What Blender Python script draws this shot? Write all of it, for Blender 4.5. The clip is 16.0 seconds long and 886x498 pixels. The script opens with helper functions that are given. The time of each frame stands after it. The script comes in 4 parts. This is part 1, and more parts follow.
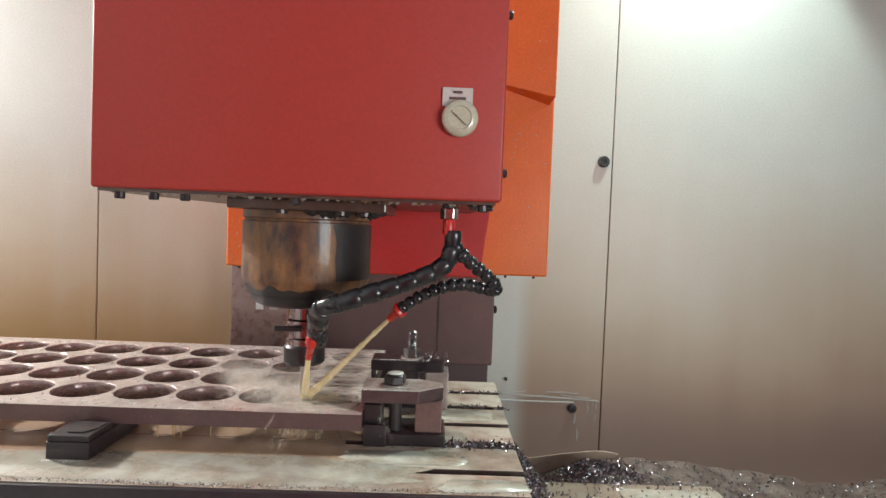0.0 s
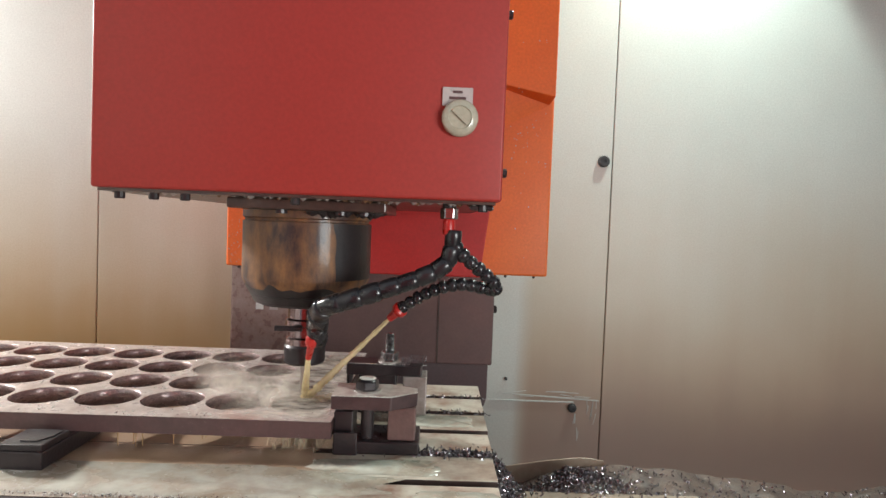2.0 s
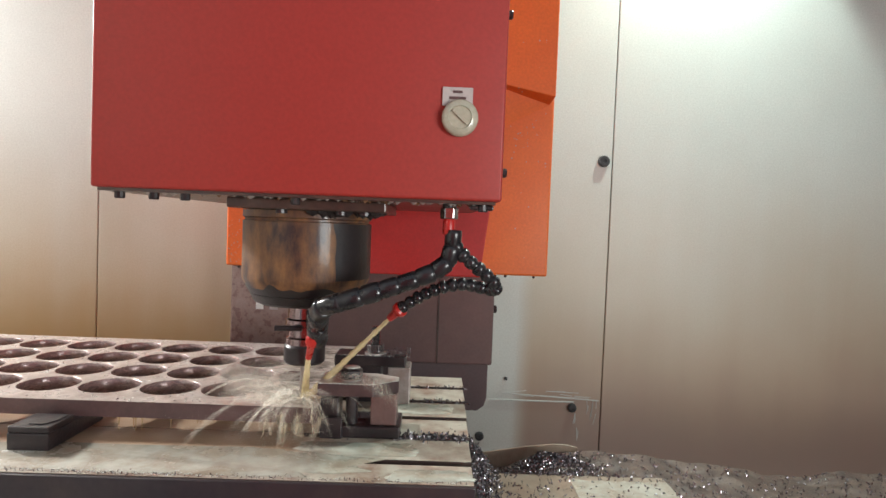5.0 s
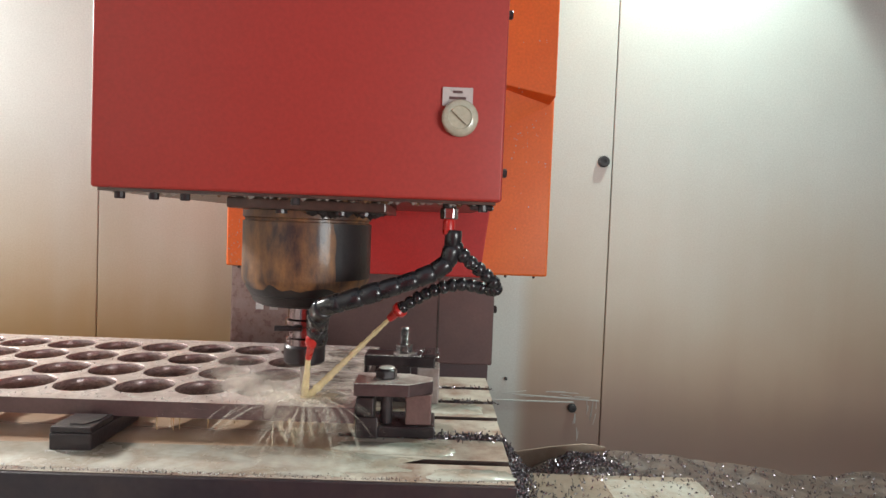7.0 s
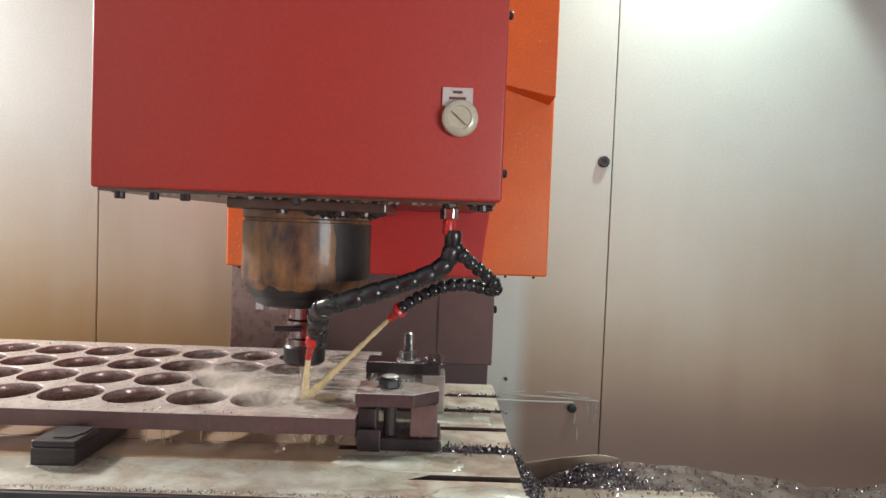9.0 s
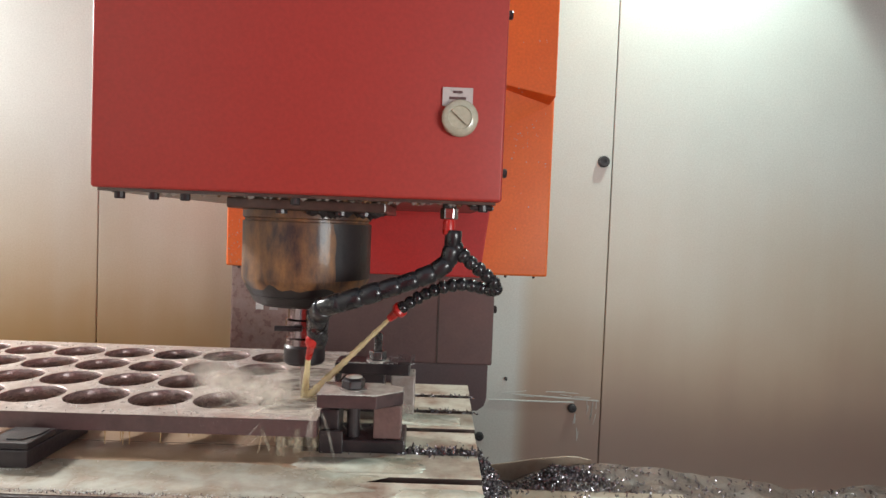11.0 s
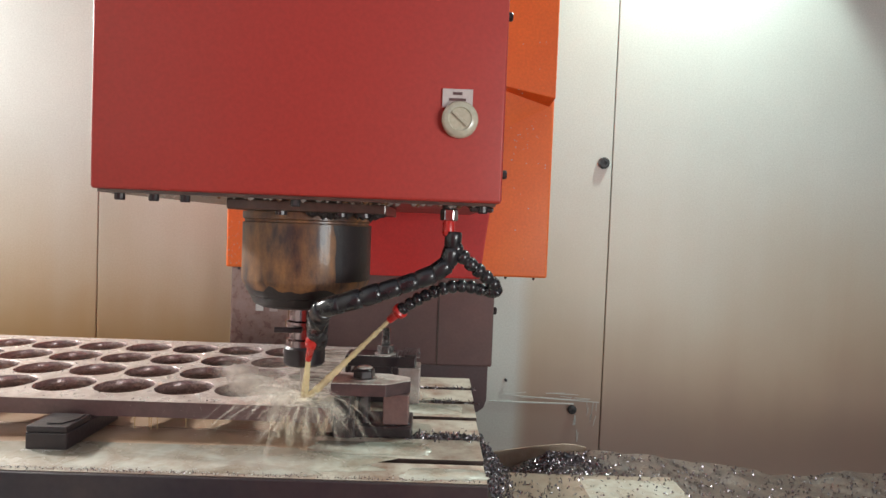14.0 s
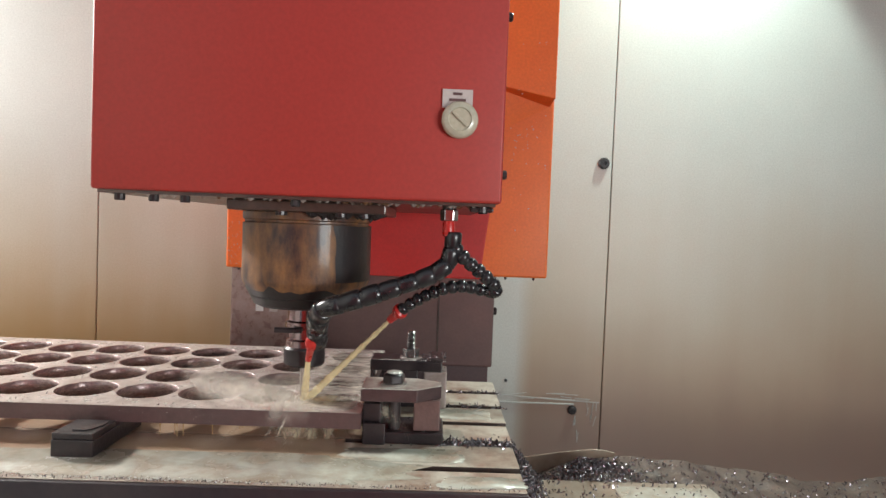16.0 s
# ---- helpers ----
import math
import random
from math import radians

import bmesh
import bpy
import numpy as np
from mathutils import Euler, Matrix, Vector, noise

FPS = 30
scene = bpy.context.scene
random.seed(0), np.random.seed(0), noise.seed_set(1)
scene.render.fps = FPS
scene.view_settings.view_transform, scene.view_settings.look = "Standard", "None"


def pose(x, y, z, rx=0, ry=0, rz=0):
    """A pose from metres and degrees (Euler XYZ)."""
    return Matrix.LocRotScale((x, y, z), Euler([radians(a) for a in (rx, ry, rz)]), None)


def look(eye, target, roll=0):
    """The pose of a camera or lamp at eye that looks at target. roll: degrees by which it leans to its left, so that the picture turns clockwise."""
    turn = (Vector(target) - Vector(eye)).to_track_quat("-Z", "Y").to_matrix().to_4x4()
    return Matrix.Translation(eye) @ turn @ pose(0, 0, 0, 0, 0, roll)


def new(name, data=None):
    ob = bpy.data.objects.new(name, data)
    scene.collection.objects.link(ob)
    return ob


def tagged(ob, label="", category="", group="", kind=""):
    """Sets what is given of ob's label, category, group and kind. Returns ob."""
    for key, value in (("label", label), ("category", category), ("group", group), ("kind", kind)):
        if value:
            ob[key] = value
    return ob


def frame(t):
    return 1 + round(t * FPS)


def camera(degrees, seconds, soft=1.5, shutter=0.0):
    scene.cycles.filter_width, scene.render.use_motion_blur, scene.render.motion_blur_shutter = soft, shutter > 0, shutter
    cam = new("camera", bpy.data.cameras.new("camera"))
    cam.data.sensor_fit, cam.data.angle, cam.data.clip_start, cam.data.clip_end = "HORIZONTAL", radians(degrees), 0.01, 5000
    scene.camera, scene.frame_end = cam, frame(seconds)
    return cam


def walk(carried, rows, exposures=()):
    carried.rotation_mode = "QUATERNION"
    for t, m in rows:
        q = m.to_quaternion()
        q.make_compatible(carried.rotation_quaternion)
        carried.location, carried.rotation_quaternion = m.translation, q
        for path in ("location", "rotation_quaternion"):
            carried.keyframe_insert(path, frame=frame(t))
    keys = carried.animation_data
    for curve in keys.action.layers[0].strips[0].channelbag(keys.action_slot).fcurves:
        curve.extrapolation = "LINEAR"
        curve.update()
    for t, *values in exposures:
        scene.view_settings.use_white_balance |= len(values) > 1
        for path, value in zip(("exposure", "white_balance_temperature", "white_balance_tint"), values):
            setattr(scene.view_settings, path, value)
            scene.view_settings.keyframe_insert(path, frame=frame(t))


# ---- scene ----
cam = camera(71.92, 16.0, soft=1.5)
EYE = (0.0, 0.0, 1.17)


def aim(lift=0.0):
    return look(EYE, (EYE[0] + 0.01765, EYE[1] + 0.99915, EYE[2] - 0.03724 + lift), 2.195)


walk(cam, [(0.0, aim()), (1.0, aim(-0.0001)), (3.5, aim(-0.0006)), (6.5, aim(-0.0004)), (9.0, aim(0.0)),
           (12.6, aim(-0.0003)), (13.2, aim(0.0008)), (14.0, aim(0.0021)), (15.0, aim(0.0026)), (16.0, aim(0.0026))])

# ---- world, lamps, exposure ----
world = bpy.data.worlds.new("workshop_hall")
scene.world = world
world.use_nodes = True
wbg = world.node_tree.nodes["Background"]
wbg.inputs["Color"].default_value = (0.80, 0.90, 1.0, 1)
wbg.inputs["Strength"].default_value = 0.46
scene.view_settings.exposure = 0.12


def area_lamp(name, eye, target, sx, sy, power, colour):
    d = bpy.data.lights.new(name, "AREA")
    d.shape, d.size, d.size_y, d.energy, d.color = "RECTANGLE", sx, sy, power, colour
    ob = new(name, d)
    ob.matrix_world = look(eye, target)
    return ob


area_lamp("work_light_lamp", (0.66, 1.24, 2.13), (0.30, 0.95, 0.95), 0.10, 0.06, 11.8, (0.82, 1.0, 0.92))
area_lamp("work_light_lamp", (-1.70, 1.34, 1.80), (-1.05, 0.40, 1.00), 0.10, 0.16, 54.0, (1.0, 0.985, 0.96))
# last lamp: fill added from the front right for head and spindle
area_lamp("front_fill_lamp", (1.20, -0.75, 1.06), (-0.10, 0.7, 1.10), 0.7, 0.6, 22.0, (0.96, 1.0, 0.98))


# ---- materials ----
def mat(name, colour, rough=0.5, metal=0.0, other=None, scale=8.0, amount=0.5, fine=120.0, bump=0.15, wet=0.0, stretch=(1, 1, 1),
        coat=0.0, island=0.0):
    """colour and other are mixed by large stains; a fine grain varies value, gloss and relief."""
    m = bpy.data.materials.new(name)
    m.use_nodes = True
    nt = m.node_tree
    n, l = nt.nodes, nt.links
    bs = n["Principled BSDF"]
    tc = n.new("ShaderNodeTexCoord")
    mp = n.new("ShaderNodeMapping")
    mp.inputs["Scale"].default_value = stretch
    l.new(tc.outputs["Object"], mp.inputs["Vector"])
    big = n.new("ShaderNodeTexNoise")
    big.inputs["Scale"].default_value, big.inputs["Detail"].default_value, big.inputs["Roughness"].default_value = scale, 5, 0.62
    l.new(mp.outputs[0], big.inputs["Vector"])
    ramp = n.new("ShaderNodeMapRange")
    ramp.inputs["From Min"].default_value, ramp.inputs["From Max"].default_value = 0.38, 0.66
    ramp.inputs["To Max"].default_value = amount
    l.new(big.outputs["Fac"], ramp.inputs["Value"])
    mix = n.new("ShaderNodeMix")
    mix.data_type = "RGBA"
    mix.inputs["A"].default_value = (*colour, 1)
    mix.inputs["B"].default_value = (*(other or [c * 0.6 for c in colour]), 1)
    l.new(ramp.outputs["Result"], mix.inputs["Factor"])
    grain = n.new("ShaderNodeTexNoise")
    grain.inputs["Scale"].default_value, grain.inputs["Detail"].default_value = fine, 3
    l.new(tc.outputs["Object"], grain.inputs["Vector"])
    hs = n.new("ShaderNodeHueSaturation")
    gv = n.new("ShaderNodeMapRange")
    gv.inputs["To Min"].default_value, gv.inputs["To Max"].default_value = 0.82, 1.18
    l.new(grain.outputs["Fac"], gv.inputs["Value"])
    l.new(gv.outputs["Result"], hs.inputs["Value"])
    l.new(mix.outputs["Result"], hs.inputs["Color"])
    l.new(hs.outputs["Color"], bs.inputs["Base Color"])
    rr = n.new("ShaderNodeMapRange")
    rr.inputs["To Min"].default_value, rr.inputs["To Max"].default_value = max(0.03, rough - 0.18), min(1, rough + 0.18)
    l.new(big.outputs["Fac"], rr.inputs["Value"])
    l.new(rr.outputs["Result"], bs.inputs["Roughness"])
    bs.inputs["Metallic"].default_value = metal
    bs.inputs["Coat Weight"].default_value = max(coat, wet)
    bs.inputs["Coat Roughness"].default_value = 0.12
    if bump:
        bp = n.new("ShaderNodeBump")
        bp.inputs["Strength"].default_value, bp.inputs["Distance"].default_value = bump, 0.0009
        l.new(grain.outputs["Fac"], bp.inputs["Height"])
        l.new(bp.outputs["Normal"], bs.inputs["Normal"])
    if island:
        ge = n.new("ShaderNodeNewGeometry")
        iv = n.new("ShaderNodeMapRange")
        iv.inputs["To Min"].default_value, iv.inputs["To Max"].default_value = 1 - island, 1 + island
        l.new(ge.outputs["Random Per Island"], iv.inputs["Value"])
        l.new(iv.outputs["Result"], hs.inputs["Saturation"])
    return m


def wall_mat(name, clean, dirt, streak_dirt, streak):
    """White sheet metal with dried coolant residue in runs, browner and darker downwards; a strip by the column stays
    wiped clean.
    """
    m = mat(name, clean, 0.45, 0.0, [c * 0.86 for c in clean], 2.5, 0.6, 260, 0.03)
    nt = m.node_tree
    n, l = nt.nodes, nt.links
    bs = n["Principled BSDF"]
    old = bs.inputs["Base Color"].links[0].from_socket
    tc = n["Texture Coordinate"]
    sep = n.new("ShaderNodeSeparateXYZ")
    l.new(tc.outputs["Object"], sep.inputs[0])
    runs = n.new("ShaderNodeTexNoise")
    mp = n.new("ShaderNodeMapping")
    mp.inputs["Scale"].default_value = (9, 9, 0.5)
    l.new(tc.outputs["Object"], mp.inputs["Vector"])
    l.new(mp.outputs[0], runs.inputs["Vector"])
    runs.inputs["Scale"].default_value, runs.inputs["Detail"].default_value = 1.6, 6
    blot = n.new("ShaderNodeTexNoise")
    blot.inputs["Scale"].default_value, blot.inputs["Detail"].default_value = 2.2, 7
    l.new(tc.outputs["Object"], blot.inputs["Vector"])

    def math_node(op, a, b):
        k = n.new("ShaderNodeMath")
        k.operation = op
        for i, v in enumerate((a, b)):
            if isinstance(v, (int, float)):
                k.inputs[i].default_value = v
            else:
                l.new(v, k.inputs[i])
        return k.outputs[0]

    def span(v, a, b):
        k = n.new("ShaderNodeMapRange")
        k.interpolation_type = "SMOOTHSTEP"
        k.inputs["From Min"].default_value, k.inputs["From Max"].default_value = a, b
        l.new(v, k.inputs["Value"])
        return k.outputs["Result"]
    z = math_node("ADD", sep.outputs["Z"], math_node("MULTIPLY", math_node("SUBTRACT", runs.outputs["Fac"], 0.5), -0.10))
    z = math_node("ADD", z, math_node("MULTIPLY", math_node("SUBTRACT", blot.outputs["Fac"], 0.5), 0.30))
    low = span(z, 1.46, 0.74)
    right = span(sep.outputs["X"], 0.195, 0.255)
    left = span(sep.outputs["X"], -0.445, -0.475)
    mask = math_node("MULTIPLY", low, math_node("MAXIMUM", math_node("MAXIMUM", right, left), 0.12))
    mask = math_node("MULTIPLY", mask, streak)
    mix = n.new("ShaderNodeMix")
    mix.data_type = "RGBA"
    l.new(mask, mix.inputs["Factor"])
    l.new(old, mix.inputs["A"])
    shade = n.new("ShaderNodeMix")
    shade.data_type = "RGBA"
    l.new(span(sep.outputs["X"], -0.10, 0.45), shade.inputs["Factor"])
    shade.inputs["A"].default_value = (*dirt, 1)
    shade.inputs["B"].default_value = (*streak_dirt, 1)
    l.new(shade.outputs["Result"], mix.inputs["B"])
    # a second, darker purple-brown towards the bottom right of the wall
    low_tone = n.new("ShaderNodeMix")
    low_tone.data_type = "RGBA"
    l.new(math_node("MULTIPLY", span(z, 1.06, 0.62), math_node("MULTIPLY", right, 0.85)), low_tone.inputs["Factor"])
    l.new(mix.outputs["Result"], low_tone.inputs["A"])
    low_tone.inputs["B"].default_value = (0.315, 0.222, 0.195, 1)
    l.new(low_tone.outputs["Result"], bs.inputs["Base Color"])
    return m


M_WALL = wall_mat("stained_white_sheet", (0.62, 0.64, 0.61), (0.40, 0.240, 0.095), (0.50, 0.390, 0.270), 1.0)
M_PANEL = mat("white_sheet", (0.62, 0.63, 0.60), 0.5, 0, None, 3, 0.4, 200, 0.03)
M_RED = mat("red_paint", (0.375, 0.029, 0.021), 0.55, 0, (0.37, 0.030, 0.021), 5, 0.7, 220, 0.04, coat=0.04)
M_RED_DEEP = mat("red_inner_paint", (0.50, 0.020, 0.018), 0.5, 0, (0.42, 0.022, 0.02), 6, 0.6, 220, 0.04)
M_ORANGE = mat("orange_paint", (0.82, 0.17, 0.022), 0.42, 0, (0.70, 0.12, 0.02), 6, 0.6, 200, 0.04)
M_RUST = mat("grimy_cast_iron", (0.045, 0.022, 0.019), 0.55, 0.0, (0.27, 0.125, 0.042), 30, 0.9, 300, 0.4, stretch=(1.3, 1.3, 0.5), wet=0.28)
M_OIL = mat("black_oil_crust", (0.014, 0.011, 0.013), 0.5, 0.0, (0.032, 0.022, 0.020), 40, 0.6, 260, 0.5, wet=0.10)
M_HOLDER = mat("oily_tool_steel", (0.34, 0.26, 0.26), 0.18, 1.0, (0.20, 0.14, 0.14), 60, 0.6, 300, 0.05)
M_GRIME = mat("oily_brown_grime", (0.055, 0.035, 0.030), 0.4, 0.2, (0.12, 0.07, 0.05), 30, 0.7, 200, 0.4, wet=0.3)
M_BLACKSTEEL = mat("oily_black_steel", (0.020, 0.016, 0.019), 0.36, 0.2, (0.050, 0.036, 0.036), 30, 0.6, 220, 0.4, wet=0.08)
M_HOSE = mat("black_hose_plastic", (0.013, 0.012, 0.015), 0.28, 0, (0.026, 0.024, 0.028), 40, 0.6, 300, 0.1, wet=0.3)
M_NOZZLE = mat("red_nozzle_plastic", (0.55, 0.025, 0.02), 0.3, 0, (0.40, 0.02, 0.02), 60, 0.5, 300, 0.05)
M_CHROME = mat("polished_steel", (0.46, 0.44, 0.44), 0.16, 1.0, (0.45, 0.42, 0.42), 60, 0.5, 300, 0.04)
M_STEEL = mat("wet_mild_steel", (0.40, 0.36, 0.34), 0.42, 0.35, (0.23, 0.17, 0.15), 28, 0.75, 240, 0.2, wet=0.35)
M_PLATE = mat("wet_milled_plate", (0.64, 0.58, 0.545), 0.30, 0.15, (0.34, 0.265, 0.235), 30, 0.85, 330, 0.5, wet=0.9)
# unseen underside, coloured dark red-brown to dim and redden the bounce below
M_UNDER = mat("bounce_dimming_underside", (0.16, 0.075, 0.055), 0.5, 0.1, (0.09, 0.05, 0.04), 20, 0.8, 200, 0.3, wet=0.3)
M_FILM = mat("milky_film_on_steel", (0.60, 0.56, 0.51), 0.35, 0.05, (0.27, 0.19, 0.17), 40, 0.85, 260, 0.25, wet=0.5)
M_PINK = mat("rusty_riser_steel", (0.15, 0.084, 0.076), 0.5, 0.1, (0.11, 0.062, 0.058), 50, 0.8, 260, 0.4, wet=0.2)
M_BORE = mat("fresh_bored_steel", (0.40, 0.30, 0.29), 0.28, 0.45, (0.20, 0.13, 0.125), 60, 0.8, 260, 0.9, stretch=(1, 1, 3), wet=0.9)
M_STRAP = mat("dark_strap_side", (0.052, 0.032, 0.034), 0.45, 0.2, (0.10, 0.058, 0.056), 40, 0.7, 220, 0.4, wet=0.25)
M_PLATE_SIDE = mat("dark_plate_edge", (0.125, 0.070, 0.068), 0.5, 0.2, (0.085, 0.052, 0.052), 18, 0.8, 200, 0.3, wet=0.2)
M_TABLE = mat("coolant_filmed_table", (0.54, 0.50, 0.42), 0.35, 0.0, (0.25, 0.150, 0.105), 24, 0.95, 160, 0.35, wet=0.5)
def plate_shade(m, brown, deep):
    """Paints brown shade into the table's colour under the plate, to deepen its shadow."""
    n, l = m.node_tree.nodes, m.node_tree.links
    bs = n["Principled BSDF"]
    old = bs.inputs["Base Color"].links[0].from_socket
    sep, no = n.new("ShaderNodeSeparateXYZ"), n.new("ShaderNodeTexNoise")
    l.new(n["Texture Coordinate"].outputs["Object"], sep.inputs[0])
    l.new(n["Texture Coordinate"].outputs["Object"], no.inputs["Vector"])
    no.inputs["Scale"].default_value, no.inputs["Detail"].default_value = 18, 5

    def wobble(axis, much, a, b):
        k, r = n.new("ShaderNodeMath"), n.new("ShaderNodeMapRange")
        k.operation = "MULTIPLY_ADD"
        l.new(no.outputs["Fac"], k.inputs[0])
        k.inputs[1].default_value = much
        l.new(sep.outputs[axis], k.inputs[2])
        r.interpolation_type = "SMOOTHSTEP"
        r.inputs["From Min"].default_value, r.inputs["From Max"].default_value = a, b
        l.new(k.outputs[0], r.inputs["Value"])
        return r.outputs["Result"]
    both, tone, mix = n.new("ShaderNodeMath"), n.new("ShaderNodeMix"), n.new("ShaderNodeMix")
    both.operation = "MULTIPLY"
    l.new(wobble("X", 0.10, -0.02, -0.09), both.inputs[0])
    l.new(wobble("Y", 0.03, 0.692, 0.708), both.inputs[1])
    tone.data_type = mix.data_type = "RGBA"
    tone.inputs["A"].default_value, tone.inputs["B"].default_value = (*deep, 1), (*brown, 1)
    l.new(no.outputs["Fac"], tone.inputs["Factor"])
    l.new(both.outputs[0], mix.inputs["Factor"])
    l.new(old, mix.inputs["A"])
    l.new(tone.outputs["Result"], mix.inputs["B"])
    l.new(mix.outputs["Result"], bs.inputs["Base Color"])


# the plate's shadow on the table, put into the table colour
plate_shade(M_TABLE, (0.50, 0.365, 0.235), (0.21, 0.118, 0.086))
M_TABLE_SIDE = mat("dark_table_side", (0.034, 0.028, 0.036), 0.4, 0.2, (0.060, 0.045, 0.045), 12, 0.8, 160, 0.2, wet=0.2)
# dark joints, and shade put into the colour of the table slots
M_SLOT = mat("slot_shade_and_joints", (0.070, 0.048, 0.044), 0.5, 0.1, (0.08, 0.055, 0.04), 30, 0.7, 200, 0.2)
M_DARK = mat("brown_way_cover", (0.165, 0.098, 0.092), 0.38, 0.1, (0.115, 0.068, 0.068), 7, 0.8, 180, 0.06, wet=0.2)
M_DARK2 = mat("lower_way_cover", (0.110, 0.076, 0.080), 0.42, 0.1, (0.10, 0.075, 0.08), 9, 0.8, 180, 0.1, wet=0.15)
M_SPECK = mat("splashed_way_cover", (0.27, 0.165, 0.15), 0.3, 0.1, (0.42, 0.32, 0.29), 60, 0.5, 200, 0.3, wet=0.5)
M_CHIP = mat("steel_chips", (0.30, 0.275, 0.30), 0.26, 0.85, (0.13, 0.115, 0.12), 90, 0.8, 400, 0.0, island=0.5)
M_CHIPBED = mat("wet_chip_sludge", (0.090, 0.062, 0.054), 0.5, 0.1, (0.195, 0.138, 0.110), 38, 0.85, 300, 1.0, wet=0.2)
M_TRAY = mat("tray_sheet", (0.38, 0.31, 0.24), 0.4, 0.05, (0.24, 0.165, 0.11), 12, 0.8, 160, 0.2, wet=0.4)
M_BOLT = mat("wet_bolt_steel", (0.22, 0.20, 0.20), 0.25, 0.75, (0.10, 0.085, 0.085), 60, 0.7, 300, 0.3, wet=0.6)
M_CLEAR = mat("frosted_sight_plastic", (0.50, 0.48, 0.38), 0.25, 0, (0.40, 0.37, 0.27), 60, 0.5, 200, 0.05, coat=0.4)
M_LABEL = mat("label_sheet", (0.52, 0.46, 0.44), 0.5, 0, (0.52, 0.46, 0.44), 30, 0.5, 200, 0.0)
M_WHITE_PATCH = mat("white_patch", (0.80, 0.79, 0.78), 0.4, 0, None, 40, 0.2, 200, 0.0)
M_INK = mat("label_ink", (0.12, 0.06, 0.06), 0.6, 0, None, 30, 0.5, 200, 0.0)
M_FLOOR = mat("grimy_floor_pan", (0.12, 0.10, 0.085), 0.5, 0.1, (0.2, 0.16, 0.11), 6, 0.7, 90, 0.3, wet=0.2)
M_RUBBER = mat("black_rubber", (0.032, 0.030, 0.033), 0.5, 0, None, 30, 0.5, 200, 0.05)


def veil_mat(name, colour, alpha, grain, stretch=(1, 1, 1)):
    """Flying coolant: how thick it is comes from the mesh's own density and an uneven grain."""
    m = bpy.data.materials.new(name)
    m.use_nodes = True
    n, l = m.node_tree.nodes, m.node_tree.links
    bs = n["Principled BSDF"]
    bs.inputs["Base Color"].default_value = (*colour, 1)
    bs.inputs["Roughness"].default_value = 0.6
    bs.inputs["IOR"].default_value = 1.33
    den, tc, mp, no, sp, mu = [n.new("ShaderNode" + k) for k in ("Attribute", "TexCoord", "Mapping", "TexNoise", "MapRange", "Math")]
    den.attribute_name = "film_depth"
    mp.inputs["Scale"].default_value = stretch
    no.inputs["Scale"].default_value, no.inputs["Detail"].default_value, no.inputs["Roughness"].default_value = grain, 4, 0.65
    sp.inputs["From Min"].default_value, sp.inputs["From Max"].default_value, sp.inputs["To Max"].default_value = 0.28, 0.66, alpha
    mu.operation = "MULTIPLY"
    l.new(tc.outputs["Object"], mp.inputs["Vector"])
    l.new(mp.outputs[0], no.inputs["Vector"])
    l.new(no.outputs["Fac"], sp.inputs["Value"])
    l.new(sp.outputs["Result"], mu.inputs[0])
    l.new(den.outputs["Fac"], mu.inputs[1])
    l.new(mu.outputs[0], bs.inputs["Alpha"])
    tr, mx, cl = n.new("ShaderNodeBsdfTranslucent"), n.new("ShaderNodeMixShader"), n.new("ShaderNodeBsdfTransparent")
    tr.inputs["Color"].default_value = (*colour, 1)
    thin = n.new("ShaderNodeMixShader")
    l.new(mu.outputs[0], thin.inputs[0])
    l.new(cl.outputs[0], thin.inputs[1])
    l.new(tr.outputs[0], thin.inputs[2])
    mx.inputs[0].default_value = 0.5
    l.new(bs.outputs[0], mx.inputs[1])
    l.new(thin.outputs[0], mx.inputs[2])
    l.new(mx.outputs[0], n["Material Output"].inputs["Surface"])
    return m


def water_mat(name, colour, alpha, streak, through_light=0.0):
    m = mat(name, colour, 0.2, 0, [min(1, c * 1.2) for c in colour], 90, 0.7, 300, 0.3, stretch=streak)
    n, l = m.node_tree.nodes, m.node_tree.links
    bs = n["Principled BSDF"]
    bs.inputs["Alpha"].default_value = alpha
    bs.inputs["IOR"].default_value = 1.33
    if through_light:
        tr, mx = n.new("ShaderNodeBsdfTranslucent"), n.new("ShaderNodeMixShader")
        tr.inputs["Color"].default_value = (*[min(1, c * 1.15) for c in colour], 1)
        mx.inputs[0].default_value = through_light
        l.new(bs.outputs[0], mx.inputs[1])
        l.new(tr.outputs[0], mx.inputs[2])
        l.new(mx.outputs[0], n["Material Output"].inputs["Surface"])
    return m


M_FROTH = mat("wet_froth", (0.70, 0.70, 0.66), 0.12, 0, (0.55, 0.52, 0.45), 60, 0.5, 300, 0.0, wet=1.0)
M_JET = water_mat("milky_coolant", (0.80, 0.68, 0.40), 0.58, (1, 1, 0.2))
M_SPRAY = water_mat("coolant_spray", (0.88, 0.82, 0.71), 1.0, (1, 1, 0.4), 0.5)
M_MIST = water_mat("coolant_haze", (0.90, 0.84, 0.75), 1.0, (1, 1, 1), 0.55)
M_FALL = veil_mat("falling_coolant", (0.90, 0.78, 0.58), 0.9, 160, (1, 1, 0.25))
M_SPRAYFILM = veil_mat("coolant_film", (0.96, 0.90, 0.78), 0.85, 190)
M_PUFF = veil_mat("coolant_puff", (0.97, 0.91, 0.81), 0.85, 20)
M_SHEET = veil_mat("coolant_sheet", (0.78, 0.66, 0.46), 0.85, 70)
